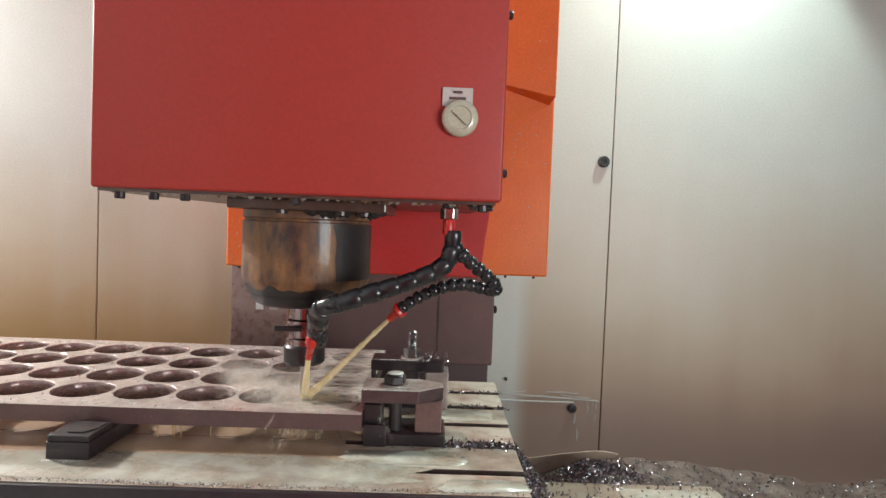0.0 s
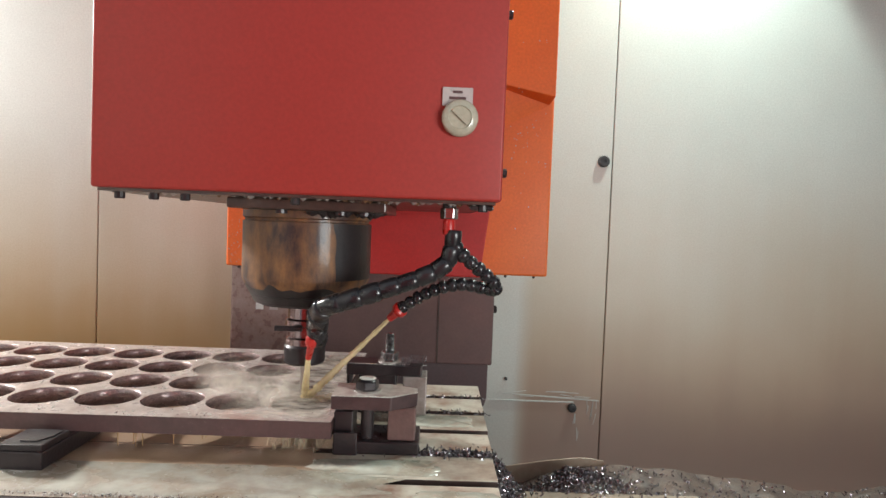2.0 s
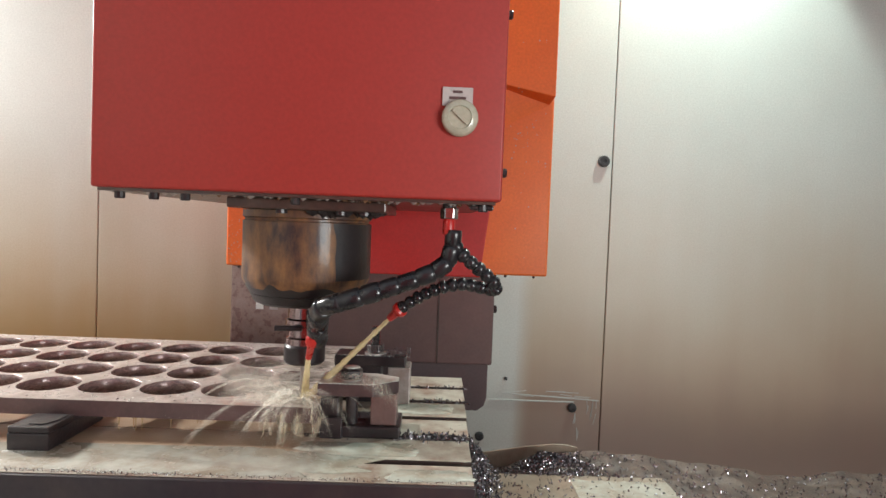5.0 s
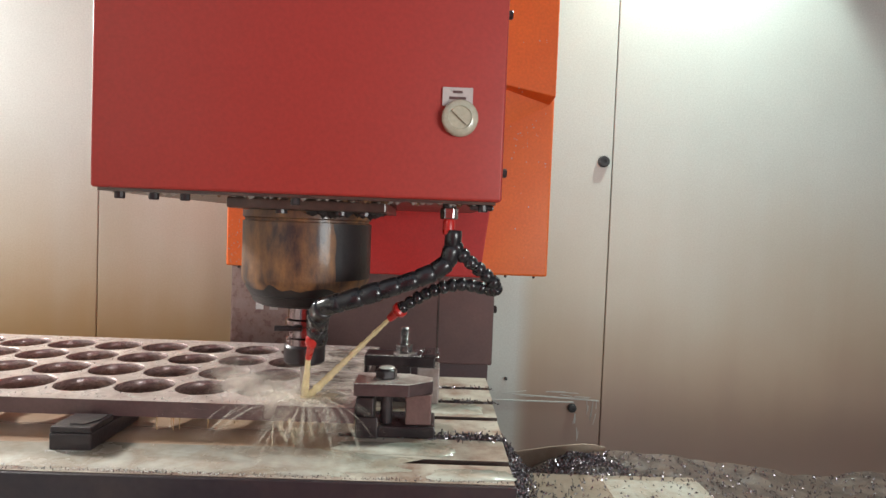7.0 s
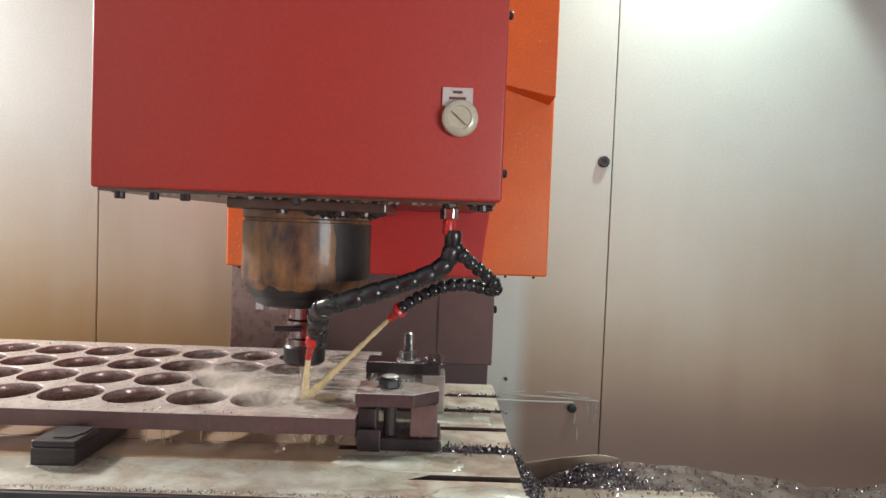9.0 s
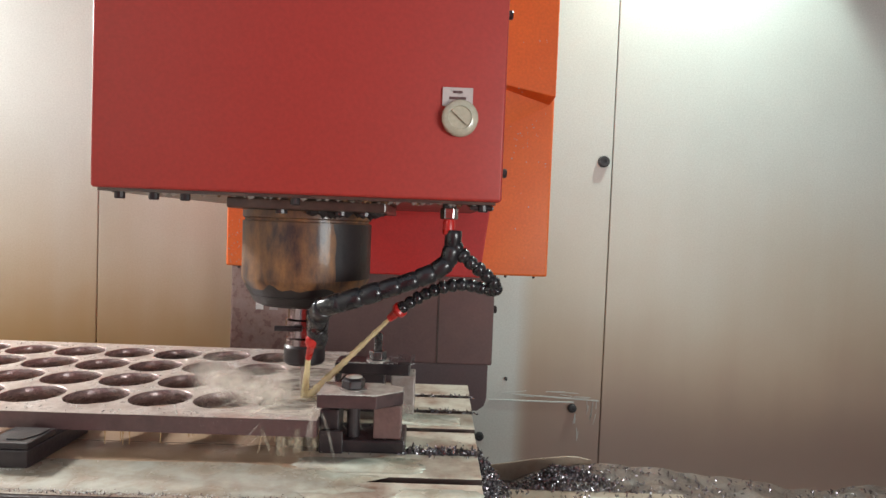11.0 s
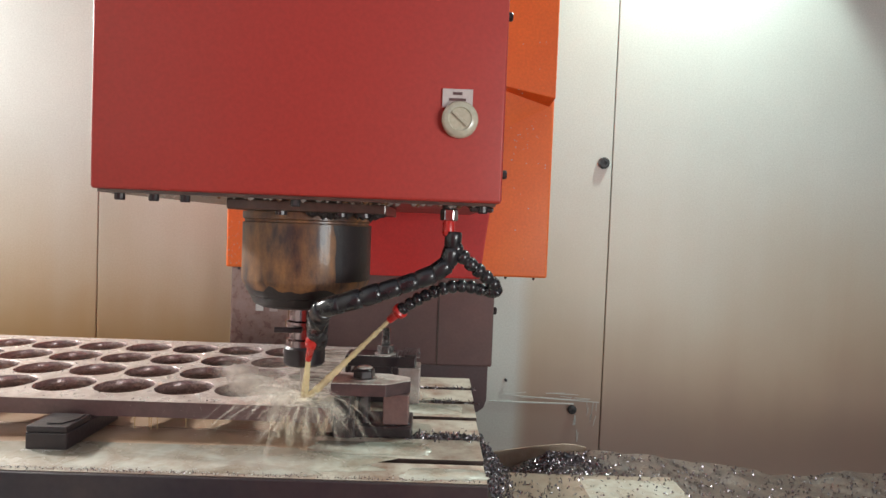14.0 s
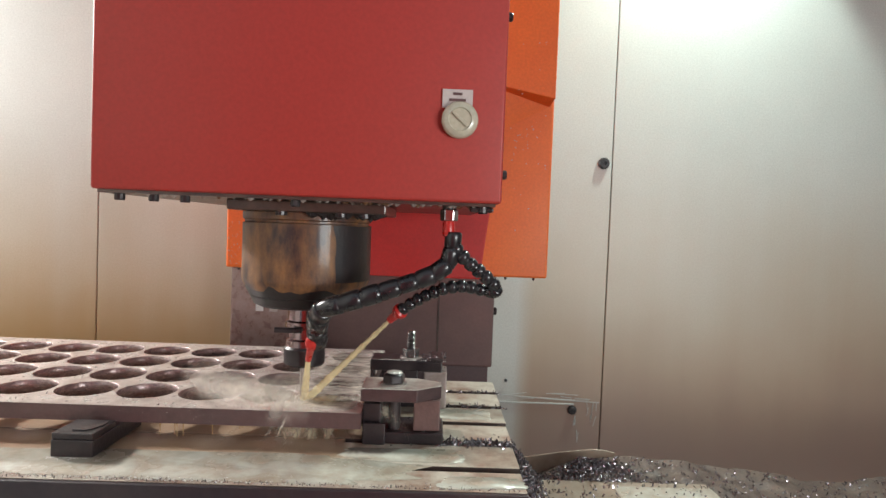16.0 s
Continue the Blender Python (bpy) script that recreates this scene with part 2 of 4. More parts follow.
M_WASH = veil_mat("coolant_wash", (0.84, 0.78, 0.69), 1.0, 75, (0.45, 1.3, 1))
M_DRIP = water_mat("dripping_coolant", (0.45, 0.30, 0.15), 0.8, (1, 1, 0.3))
M_POOL = mat("coolant_pool", (0.52, 0.51, 0.44), 0.25, 0, (0.30, 0.225, 0.155), 22, 0.8, 90, 0.25, wet=0.5)

glow = bpy.data.materials.new("lamp_tube_glow")
glow.use_nodes = True
glow.node_tree.nodes["Principled BSDF"].inputs["Emission Color"].default_value = (0.95, 1, 0.95, 1)
glow.node_tree.nodes["Principled BSDF"].inputs["Emission Strength"].default_value = 6


# ---- mesh helpers ----
def mesh(bm, name, material):
    me = bpy.data.meshes.new(name)
    bm.normal_update()
    bm.to_mesh(me)
    bm.free()
    for k in (material if isinstance(material, (list, tuple)) else [material]):
        me.materials.append(k)
    return me


def part(name, bm, material, parent=None, label=""):
    ob = new(name, mesh(bm, name, material))
    if parent:
        ob.parent = parent
    if label:
        ob["label"] = label
    return ob


def thing(name, label, category, group="", kind=""):
    return tagged(new(name), label, category, group, kind)


def smooth(ob, angle=40):
    for p in ob.data.polygons:
        p.use_smooth = True
    ob.data.set_sharp_from_angle(angle=radians(angle))
    return ob


def bevel(bm, w, seg=2, edges=None):
    bmesh.ops.bevel(bm, geom=list(edges if edges is not None else bm.edges), offset=w, segments=seg, affect="EDGES", profile=0.5, clamp_overlap=True)
    return bm


def box(x0, x1, y0, y1, z0, z1, b=0.0, seg=2):
    bm = bmesh.new()
    bmesh.ops.create_cube(bm, size=1, matrix=Matrix.Translation(((x0 + x1) / 2, (y0 + y1) / 2, (z0 + z1) / 2)) @ Matrix.Diagonal((x1 - x0, y1 - y0, z1 - z0, 1)))
    return bevel(bm, b, seg) if b else bm


def prism(pts, axis, a, b, bev=0.0):
    """A polygon of (u, v) pushed from a to b along axis: x (u=y, v=z), y (u=x, v=z) or z (u=x, v=y)."""
    def at(u, v, w):
        return {"x": (w, u, v), "y": (u, w, v), "z": (u, v, w)}[axis]
    bm = bmesh.new()
    lo = [bm.verts.new(at(u, v, a)) for u, v in pts]
    hi = [bm.verts.new(at(u, v, b)) for u, v in pts]
    bm.faces.new(lo)
    bm.faces.new(hi)
    for i in range(len(pts)):
        j = (i + 1) % len(pts)
        bm.faces.new((lo[i], lo[j], hi[j], hi[i]))
    bmesh.ops.recalc_face_normals(bm, faces=bm.faces)
    return bevel(bm, bev) if bev else bm


def lathe(profile, m=Matrix(), seg=40):
    """A turned body from (radius, z) pairs."""
    bm = bmesh.new()
    rings = []
    for r, z in profile:
        if r < 1e-6:
            rings.append([bm.verts.new(m @ Vector((0, 0, z)))])
        else:
            rings.append([bm.verts.new(m @ Vector((r * math.cos(6.28318531 * i / seg), r * math.sin(6.28318531 * i / seg), z))) for i in range(seg)])
    for a, b in zip(rings, rings[1:]):
        for i in range(seg):
            j = (i + 1) % seg
            f = ([a[0], b[j], b[i]] if len(a) == 1 else [a[i], a[j], b[0]] if len(b) == 1 else [a[i], a[j], b[j], b[i]])
            bm.faces.new(f)
    for ring, top in ((rings[0], False), (rings[-1], True)):
        if len(ring) > 1:
            bm.faces.new(ring if top else ring[::-1])
    bmesh.ops.recalc_face_normals(bm, faces=bm.faces)
    return bm


def between(a, b):
    """The pose at a whose z axis points to b."""
    a, b = Vector(a), Vector(b)
    return Matrix.Translation(a) @ (b - a).to_track_quat("Z", "Y").to_matrix().to_4x4()


def join(*bms):
    out = bmesh.new()
    for b in bms:
        me = bpy.data.meshes.new("tmp")
        b.to_mesh(me)
        b.free()
        out.from_mesh(me)
        bpy.data.meshes.remove(me)
    return out


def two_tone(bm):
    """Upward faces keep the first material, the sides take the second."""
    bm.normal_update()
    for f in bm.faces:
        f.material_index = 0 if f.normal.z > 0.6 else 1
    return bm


def hexnut(r, h, m):
    pts = [(r * math.cos(math.pi / 3 * i), r * math.sin(math.pi / 3 * i)) for i in range(6)]
    bm = prism(pts, "z", 0, h)
    bevel(bm, r * 0.10, 2)
    bm.transform(m)
    return bm


TABLE_RIDERS = []


# ---- the enclosure ----
def enclosure():
    back = thing("wall_back", "white sheet-metal enclosure wall stained brown by dried coolant", "wall", kind="structure")
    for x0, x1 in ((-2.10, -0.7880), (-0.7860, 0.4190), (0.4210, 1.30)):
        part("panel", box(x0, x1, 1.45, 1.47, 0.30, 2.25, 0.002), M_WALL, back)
    part("backing", box(-2.10, 1.30, 1.476, 1.50, 0.30, 2.25), M_SLOT, back, "dark gap behind the panel joints")
    tagged(part("wall_left", box(-2.15, -2.102, -0.35, 1.50, 0.30, 2.25), M_PANEL), "white sheet-metal side wall of the machine enclosure", "wall", kind="structure")
    # out of view; coloured brown so it bounces less light into the corner
    tagged(part("wall_right", box(1.302, 1.35, -0.35, 1.50, 0.30, 2.25), M_DARK), "unseen enclosure side wall, brown to darken the right edge", "wall", kind="structure")
    tagged(part("ceiling", box(-2.15, 1.35, 0.30, 1.50, 2.252, 2.28), M_PANEL), "white sheet-metal roof of the machine enclosure", "ceiling", kind="structure")
    tagged(part("wall_front", box(-2.15, -0.70, -0.39, -0.352, 0.30, 2.25), M_PANEL), "white sheet-metal front wall beside the open door", "wall", kind="structure")
    tagged(part("wall_front", box(1.25, 1.35, -0.39, -0.352, 0.30, 2.25), M_PANEL), "white sheet-metal front wall beside the open door", "wall", kind="structure")
    tagged(part("door_1", box(-0.45, 0.45, -0.345, -0.315, 0.2985, 1.60, 0.004), M_RED), "red painted low sliding machine door, pushed partly open", "door", kind="structure")
    tagged(part("floor", box(-3.0, 3.0, -3.0, 1.50, 0.26, 0.298), M_FLOOR), "grimy steel floor pan under the machine", "floor", kind="structure")


enclosure()


def column():
    col = thing("machine_column", "orange and red painted column of a milling machine", "column")
    # orange carriage behind the head, with a bulging upper cover
    part("carriage", box(-0.420, 0.238, 1.25, 1.34, 1.0735, 2.20, 0.004), M_ORANGE, col, "orange painted sheet cover")
    bm = bmesh.new()
    v = [bm.verts.new(c) for c in ((0.05, 1.19, 2.20), (0.2285, 1.19, 2.20), (0.2285, 1.19, 1.428), (0.05, 1.19, 1.466),
                                   (0.05, 1.2495, 2.20), (0.2285, 1.2495, 2.20), (0.2285, 1.2495, 1.424), (0.05, 1.2495, 1.33))]
    for f in ((0, 1, 2, 3), (7, 6, 5, 4), (1, 5, 6, 2), (0, 3, 7, 4), (3, 2, 6, 7), (0, 4, 5, 1)):
        bm.faces.new([v[i] for i in f])
    bmesh.ops.recalc_face_normals(bm, faces=bm.faces)
    part("upper_cover", bevel(bm, 0.002), M_ORANGE, col, "bright orange bulging upper cover")
    # red slanted bracket between head and carriage
    part("bracket", prism([(-0.30, 1.0725), (0.094, 1.0725), (0.120, 1.30), (-0.30, 1.30)], "y", 1.18, 1.249, 0.003), M_RED_DEEP, col, "deep red painted bracket")
    for i in range(14):
        x = -0.405 + 0.047 * i + random.uniform(-.012, .012)
        part("drip", lathe([(0.0, -0.004), (0.0028, -0.002), (0.003, 0.0), (0.002, 0.0024)], pose(x, 1.262, 1.0712), 8), M_BLACKSTEEL, col)
    # brown way cover below the head
    cov = thing("way_cover", "dark brown sheet-metal way cover wet with coolant", "way cover")
    part("upper_shell", box(-0.424, 0.137, 1.30, 1.44, 0.874, 1.10, 0.004), M_DARK, cov)
    part("lower_shell", prism([(-0.418, 0.771), (0.110, 0.771), (0.1245, 0.782), (0.130, 0.80), (0.130, 0.8735), (-0.418, 0.8735)], "y", 1.312, 1.44, 0.002), M_DARK2, cov)
    part("splash_sheet", box(-0.4205, -0.30, 1.2965, 1.2995, 0.88, 1.068, 0.001), M_SPECK, cov, "wet splashed cover sheet")
    # two small bright rectangles on the sheet
    part("bright_patch", box(-0.3690, -0.3530, 1.2940, 1.2962, 0.979, 1.003, 0.0005), M_WHITE_PATCH, cov, "small white rectangle")
    part("bright_patch", box(-0.3400, -0.3230, 1.2940, 1.2962, 0.979, 0.995, 0.0005), M_LABEL, cov, "small pale rectangle")
    part("seam_strip", box(0.0170, 0.0200, 1.2975, 1.2995, 0.876, 1.098), M_SLOT, cov)
    part("bolt", lathe([(0.0085, 0), (0.0085, 0.007), (0.006, 0.009)], between((0.137, 1.33, 0.992), (0.16, 1.33, 0.992)), 16), M_BLACKSTEEL, cov)


def head():
    hd = thing("milling_head", "red painted sheet-metal milling head cover", "milling head")
    smooth(part("cover", box(-0.3685, 0.0732, 0.66, 1.18, 1.198, 1.95, 0.0035, 3), M_RED, hd))
    part("bottom_lip", box(-0.362, 0.067, 0.664, 1.10, 1.1945, 1.1978), M_GRIME, hd, "grimy lower lip with crusted coolant")
    for i in range(70):
        x = random.uniform(-0.352, 0.06)
        r = random.uniform(0.0012, 0.003)
        part("crust", lathe([(0, -r * 1.2), (r, -r * 0.5), (r * 1.3, 0)], pose(x, 0.668 + random.uniform(0, 0.02), 1.1944), 6), M_STEEL if random.random() < 0.6 else M_RUST, hd)
    for x in (-0.343, -0.306, -0.272, -0.152, 0.054):
        part("bolt", lathe([(0.0048, -0.0075), (0.0055, -0.006), (0.0055, 0)], pose(x, 0.674, 1.1942), 12), M_BLACKSTEEL, hd)
    for z in (1.232, 1.408):
        part("side_bolt", lathe([(0.0052, 0), (0.0052, 0.006), (0.004, 0.0075)], between((0.0732, 0.69, z), (0.09, 0.69, z)), 12), M_BLACKSTEEL, hd)
    part("foot", box(0.040, 0.066, 0.672, 0.69, 1.1885, 1.1942, 0.002), M_BLACKSTEEL, hd)
    # oil sight and its label
    m = between((0.0243, 0.659, 1.2855), (0.0243, 0.0, 1.2855))
    sight = part("sight_glass", lathe([(0.0195, 0), (0.0195, 0.006), (0.0175, 0.009), (0.0125, 0.0105), (0.0115, 0.009), (0.0, 0.009)], m, 40), M_CLEAR, hd, "round frosted plastic cap")
    smooth(sight)
    part("cap_bar", box(-0.0105, 0.0105, -0.0016, 0.0016, 0.0092, 0.0118, 0.0006), M_CLEAR, sight).data.transform(m @ pose(0, 0, 0, 0, 0, -42))
    part("label_plate", box(0.0048, 0.0374, 0.6578, 0.6598, 1.2985, 1.3185, 0.0005), M_LABEL, hd, "pale label with small dark print")
    for z, w in ((1.3135, 0.010), (1.3070, 0.018)):
        part("print_line", box(0.0211 - w / 2, 0.0211 + w / 2, 0.6570, 0.6577, z - 0.0014, z + 0.0014), M_INK, hd)


def spindle():
    sp = thing("spindle", "grimy cast-iron spindle nose with tool holder and end mill", "spindle")
    X, Y = -0.1620, 0.797
    C = pose(X, Y, 0)
    smooth(part("housing", lathe([(0.060, 1.0770), (0.0705, 1.0772), (0.0805, 1.0950), (0.0812, 1.0990), (0.0812, 1.168), (0.0785, 1.169), (0.0785, 1.1715), (0.0812, 1.173), (0.0812, 1.1815), (0.06, 1.1815)], C, 64), M_RUST, sp), 30)
    smooth(part("lower_ring", lathe([(0.030, 1.0630), (0.058, 1.0630), (0.0655, 1.0665), (0.0705, 1.0765), (0.03, 1.0765)], C, 48), M_OIL, sp), 30)
    # a black skin down one flank, and a band of black oil round the foot
    bm = bmesh.new()
    n, rows = 26, 14
    g = []
    for q in range(rows + 1):
        z = 1.0985 + 0.069 * q / rows
        a0 = -55 + 6 * noise.noise(Vector((z * 30, 0.4, 2)))
        g.append([bm.verts.new((X + 0.0816 * math.cos(radians(a0 + (40 - a0) * k / n)), Y + 0.0816 * math.sin(radians(a0 + (40 - a0) * k / n)), z)) for k in range(n + 1)])
    for q in range(rows):
        for k in range(n):
            bm.faces.new((g[q][k], g[q][k + 1], g[q + 1][k + 1], g[q + 1][k]))
    smooth(part("black_flank", bm, M_OIL, sp, "black skin down the right flank"), 180)
    bm = bmesh.new()
    g = [[], []]
    for k in range(90):
        a = 2 * math.pi * k / 90
        t = 0.55 + 0.55 * noise.noise(Vector((math.cos(a) * 4, math.sin(a) * 4, 9)))
        for q, f in ((0, 0.0), (1, min(max(t, .15), 1))):
            g[q].append(bm.verts.new((X + (0.0709 + 0.0100 * f) * math.cos(a), Y + (0.0709 + 0.0100 * f) * math.sin(a), 1.0772 + 0.0178 * f)))
    for k in range(90):
        bm.faces.new((g[0][k], g[0][(k + 1) % 90], g[1][(k + 1) % 90], g[1][k]))
    smooth(part("oil_band", bm, M_OIL, sp, "black oil round the foot"), 180)
    part("flange", prism([(-0.237, 0.702), (-0.0545, 0.702), (-0.0545, 0.90), (-0.237, 0.90)], "z", 1.1820, 1.1942, 0.002), M_GRIME, sp)
    for k in range(26):
        gx, gr = X + random.uniform(0.02, 0.104), random.uniform(0.004, 0.010)
        part("sludge", lathe([(0, -gr * random.uniform(.5, 1.1)), (gr * .7, -gr * .4), (gr, 0)], pose(gx, Y - 0.086 + random.uniform(0, .02), 1.1818), 8), M_OIL, sp)
    for dx in (-0.014, 0.055, 0.082):
        part("flange_bolt", lathe([(0.007, 1.1775), (0.007, 1.1845)], pose(X + dx, Y - 0.086, 0), 14), M_BLACKSTEEL, sp)
    smooth(part("tool_holder", lathe([(0.0245, 1.0100), (0.0245, 1.0180), (0.0210, 1.0200), (0.0210, 1.0330), (0.0255, 1.0350), (0.0255, 1.0420), (0.0225, 1.044), (0.0225, 1.0629)], C, 40), M_HOLDER, sp), 30)
    smooth(part("collet_nut", lathe([(0.010, 0.9850), (0.0240, 0.9850), (0.0265, 0.9880), (0.0265, 1.0070), (0.0245, 1.0100), (0.010, 1.0100)], C, 40), M_BLACKSTEEL, sp), 30)
    smooth(part("end_mill", lathe([(0.0046, 0.9300), (0.0050, 0.9310), (0.0050, 0.9850)], C, 20), M_STEEL, sp))
    part("drive_pin", lathe([(0.0035, 0), (0.0035, 0.034)], between((X + 0.002, Y - 0.03, 1.034), (X - 0.04, Y - 0.03, 1.0335)), 12), M_BLACKSTEEL, sp)


def sleeve(r, f):
    """A long straight-sided socket."""
    return [(r * 0.88 * f, 0), (r * 1.0 * f, r * 0.10), (r * 1.02 * f, r * 0.5), (r * 1.0 * f, r * 1.75), (r * 0.90, r * 1.86), (r * 0.86, r * 2.3)]


def bead(r, f):
    """A round socket."""
    return [(r * 0.80, 0), (r * 1.0 * f, r * 0.16), (r * 1.06 * f, r * 0.6), (r * 0.98 * f, r * 1.08), (r * 0.80, r * 1.22), (r * 0.74, r * 1.6)]


def hose(name, pts, r0, r1, label, shape=bead, pitch=1.5):
    """A jointed hose: socket segments threaded on a smooth line through pts."""
    P = [Vector(p) for p in pts]
    line = []
    for i in range(len(P) - 1):
        a, b, c, d = P[max(i - 1, 0)], P[i], P[i + 1], P[min(i + 2, len(P) - 1)]
        for k in range(24):
            t = k / 24
            line.append(0.5 * ((2 * b) + (c - a) * t + (2 * a - 5 * b + 4 * c - d) * t * t + (3 * b - a - 3 * c + d) * t ** 3))
    line.append(P[-1])
    h = thing(name, label, "coolant hose")
    run, total = [0.0], 0
    for a, b in zip(line, line[1:]):
        total += (b - a).length
        run.append(total)

    def at(s):
        s = min(max(s, 0), total)
        for i in range(len(run) - 1):
            if run[i + 1] >= s:
                return line[i].lerp(line[i + 1], (s - run[i]) / max(1e-9, run[i + 1] - run[i]))
        return line[-1]
    s = 0.0
    while s < total - 0.004:
        r = r0 + (r1 - r0) * s / total
        step = r * pitch
        m = between(at(s), at(s + step))
        smooth(part("segment", lathe(shape(r, random.uniform(0.95, 1.06)), m, 18), M_HOSE, h), 60)
        s += step
    return h


def coolant_gear():
    fit = thing("coolant_fitting", "chrome coolant fitting under the red head", "pipe fitting")
    part("nut", hexnut(0.0105, 0.013, pose(0.0180, 0.700, 1.1780)), M_CHROME, fit)
    part("neck", lathe([(0.008, 1.190), (0.008, 1.1945)], pose(0.018, 0.70, 0), 20), M_BLACKSTEEL, fit)
    smooth(part("collar", lathe([(0.0060, 1.160), (0.0072, 1.163), (0.0072, 1.172), (0.0062, 1.178)], pose(0.018, 0.70, 0), 20), M_NOZZLE, fit))
    D = 0.70

    def w(x, y, d):
        return ray(x, y, d)
    hose("coolant_hose", [w(803, 408, D), w(801, 430, D), w(797, 460, D), w(765, 484, .695), w(715, 502, .69), w(660, 519, .685), w(612, 533, .683), w(575, 543, .69), w(563, 560, .715), w(562, 594, .735)], 0.0096, 0.0128, "black jointed plastic coolant hose bent round the spindle nose", sleeve, 2.0)
    hose("coolant_hose", [w(803, 432, D), w(818, 452, D), w(845, 475, D), w(872, 498, .705), w(882, 514, .71), w(858, 512, .715), w(825, 504, .715), w(790, 507, .715), w(757, 519, .718), w(728, 534, .72), w(712, 545, .722)], 0.0082, 0.0070, "black jointed plastic coolant hose looping back to the cutter")
    for a, b, r in ((w(554, 597, .726), w(546, 634, .755), 0.0062), (w(712, 545, .722), w(690, 564, .735), 0.0072)):
        nz = thing("coolant_nozzle", "red plastic coolant nozzle tip", "nozzle")
        L = (Vector(b) - Vector(a)).length
        smooth(part("tip", lathe([(r * 0.9, 0), (r * 1.3, L * 0.1), (r * 1.25, L * 0.3), (r * 0.75, L * 0.45), (r * 0.62, L), (r * 0.4, L)], between(a, b), 20), M_NOZZLE, nz))
    for name, a, b, r0, r1 in (("coolant_jet", w(546, 633, .755), w(539, 702, .787), .0030, .0048), ("coolant_jet", w(690, 564, .735), w(548, 700, .785), .0025, .0050)):
        L = (Vector(b) - Vector(a)).length
        jet = tagged(part(name, lathe([((r0 + (r1 - r0) * i / 56) * random.uniform(.84, 1.16), L * i / 56) for i in range(57)], between(a, b), 14), M_JET), "straight pale yellow stream of coolant from the nozzle", "coolant stream")
        smooth(jet, 80)


# the view geometry of a place d metres in front of the door line


def ray(x, y, d):
    m = aim()
    k = math.tan(radians(71.92 / 2)) / 784
    v = m.to_3x3() @ Vector(((x - 784) * k, (441 - y) * k, -1))
    return m.translation + v * (d / v.y)


# ---- coolant in flight ----
def arc(h, r, up, drop):
    return Vector((r * math.cos(h), r * math.sin(h), up * r - drop * r * r))


def specks(name, centres, low, high, rnd, material):
    """One small facet for each droplet."""
    n = len(centres)
    v = (centres[:, None, :] + rnd.normal(0, 1, (n, 3, 3)) * rnd.uniform(low, high, n)[:, None, None]).reshape(-1, 3)
    me = bpy.data.meshes.new(name)
    me.from_pydata(v.tolist(), [], np.arange(len(v)).reshape(-1, 3).tolist())
    me.materials.append(material)
    return me


def ribbon(bm, path, widths, strength=1.0):
    """A thin film of water along path; widths across it. It thins out to its sides and ends."""
    lay = bm.verts.layers.float.get("film_depth") or bm.verts.layers.float.new("film_depth")
    prev, n = None, len(path) - 1
    for k, (p, w) in enumerate(zip(path, widths)):
        d = (path[min(k + 1, n)] - path[max(k - 1, 0)]).normalized()
        side = d.cross(Vector((0.25, -1, 0.45))).normalized() * w / 2
        here = [bm.verts.new(p + side * f) for f in (-1, -0.30, 0.30, 1)]
        ends = min(1, k / 2.0, (n - k) / 3.0)
        for v, f in zip(here, (0, 1, 1, 0)):
            v[lay] = f * ends * strength
        if prev:
            for q in range(3):
                bm.faces.new((prev[q], prev[q + 1], here[q + 1], here[q]))
        prev = here


def puff(bm, centre, rx, ry, rz, strength, seed, turn=Matrix()):
    """A soft cushion of haze: a shallow dome that thins out to its rim."""
    lay = bm.verts.layers.float.get("film_depth") or bm.verts.layers.float.new("film_depth")
    n, rings = 28, 7
    top = bm.verts.new(Vector(centre) + turn @ Vector((0, 0, rz)))
    top[lay] = strength
    prev = None
    for q in range(1, rings + 1):
        f = q / rings
        row = []
        for k in range(n):
            a = 2 * math.pi * k / n
            g = f * (1 + 0.35 * noise.noise(Vector((math.cos(a) * 1.5, math.sin(a) * 1.5, seed * 2.3))))
            v = bm.verts.new(Vector(centre) + turn @ Vector((rx * g * math.cos(a), ry * g * math.sin(a), rz * (1 - f * f))))
            v[lay] = strength * (1 - f * f) ** 2
            row.append(v)
        for k in range(n):
            j = (k + 1) % n
            bm.faces.new((top, row[k], row[j]) if prev is None else (prev[k], row[k], row[j], prev[j]))
        prev = row


def add_film(ob, bm, material):
    """Adds the films of bm to the droplets of ob, as one mesh."""
    both = bmesh.new()
    me = bpy.data.meshes.new("film")
    for f in bm.faces:
        f.material_index, f.smooth = 1, True
    bm.to_mesh(me)
    bm.free()
    both.from_mesh(me)
    both.from_mesh(ob.data)
    both.to_mesh(ob.data)
    both.free()
    bpy.data.meshes.remove(me)
    ob.data.materials.append(material)
    return ob


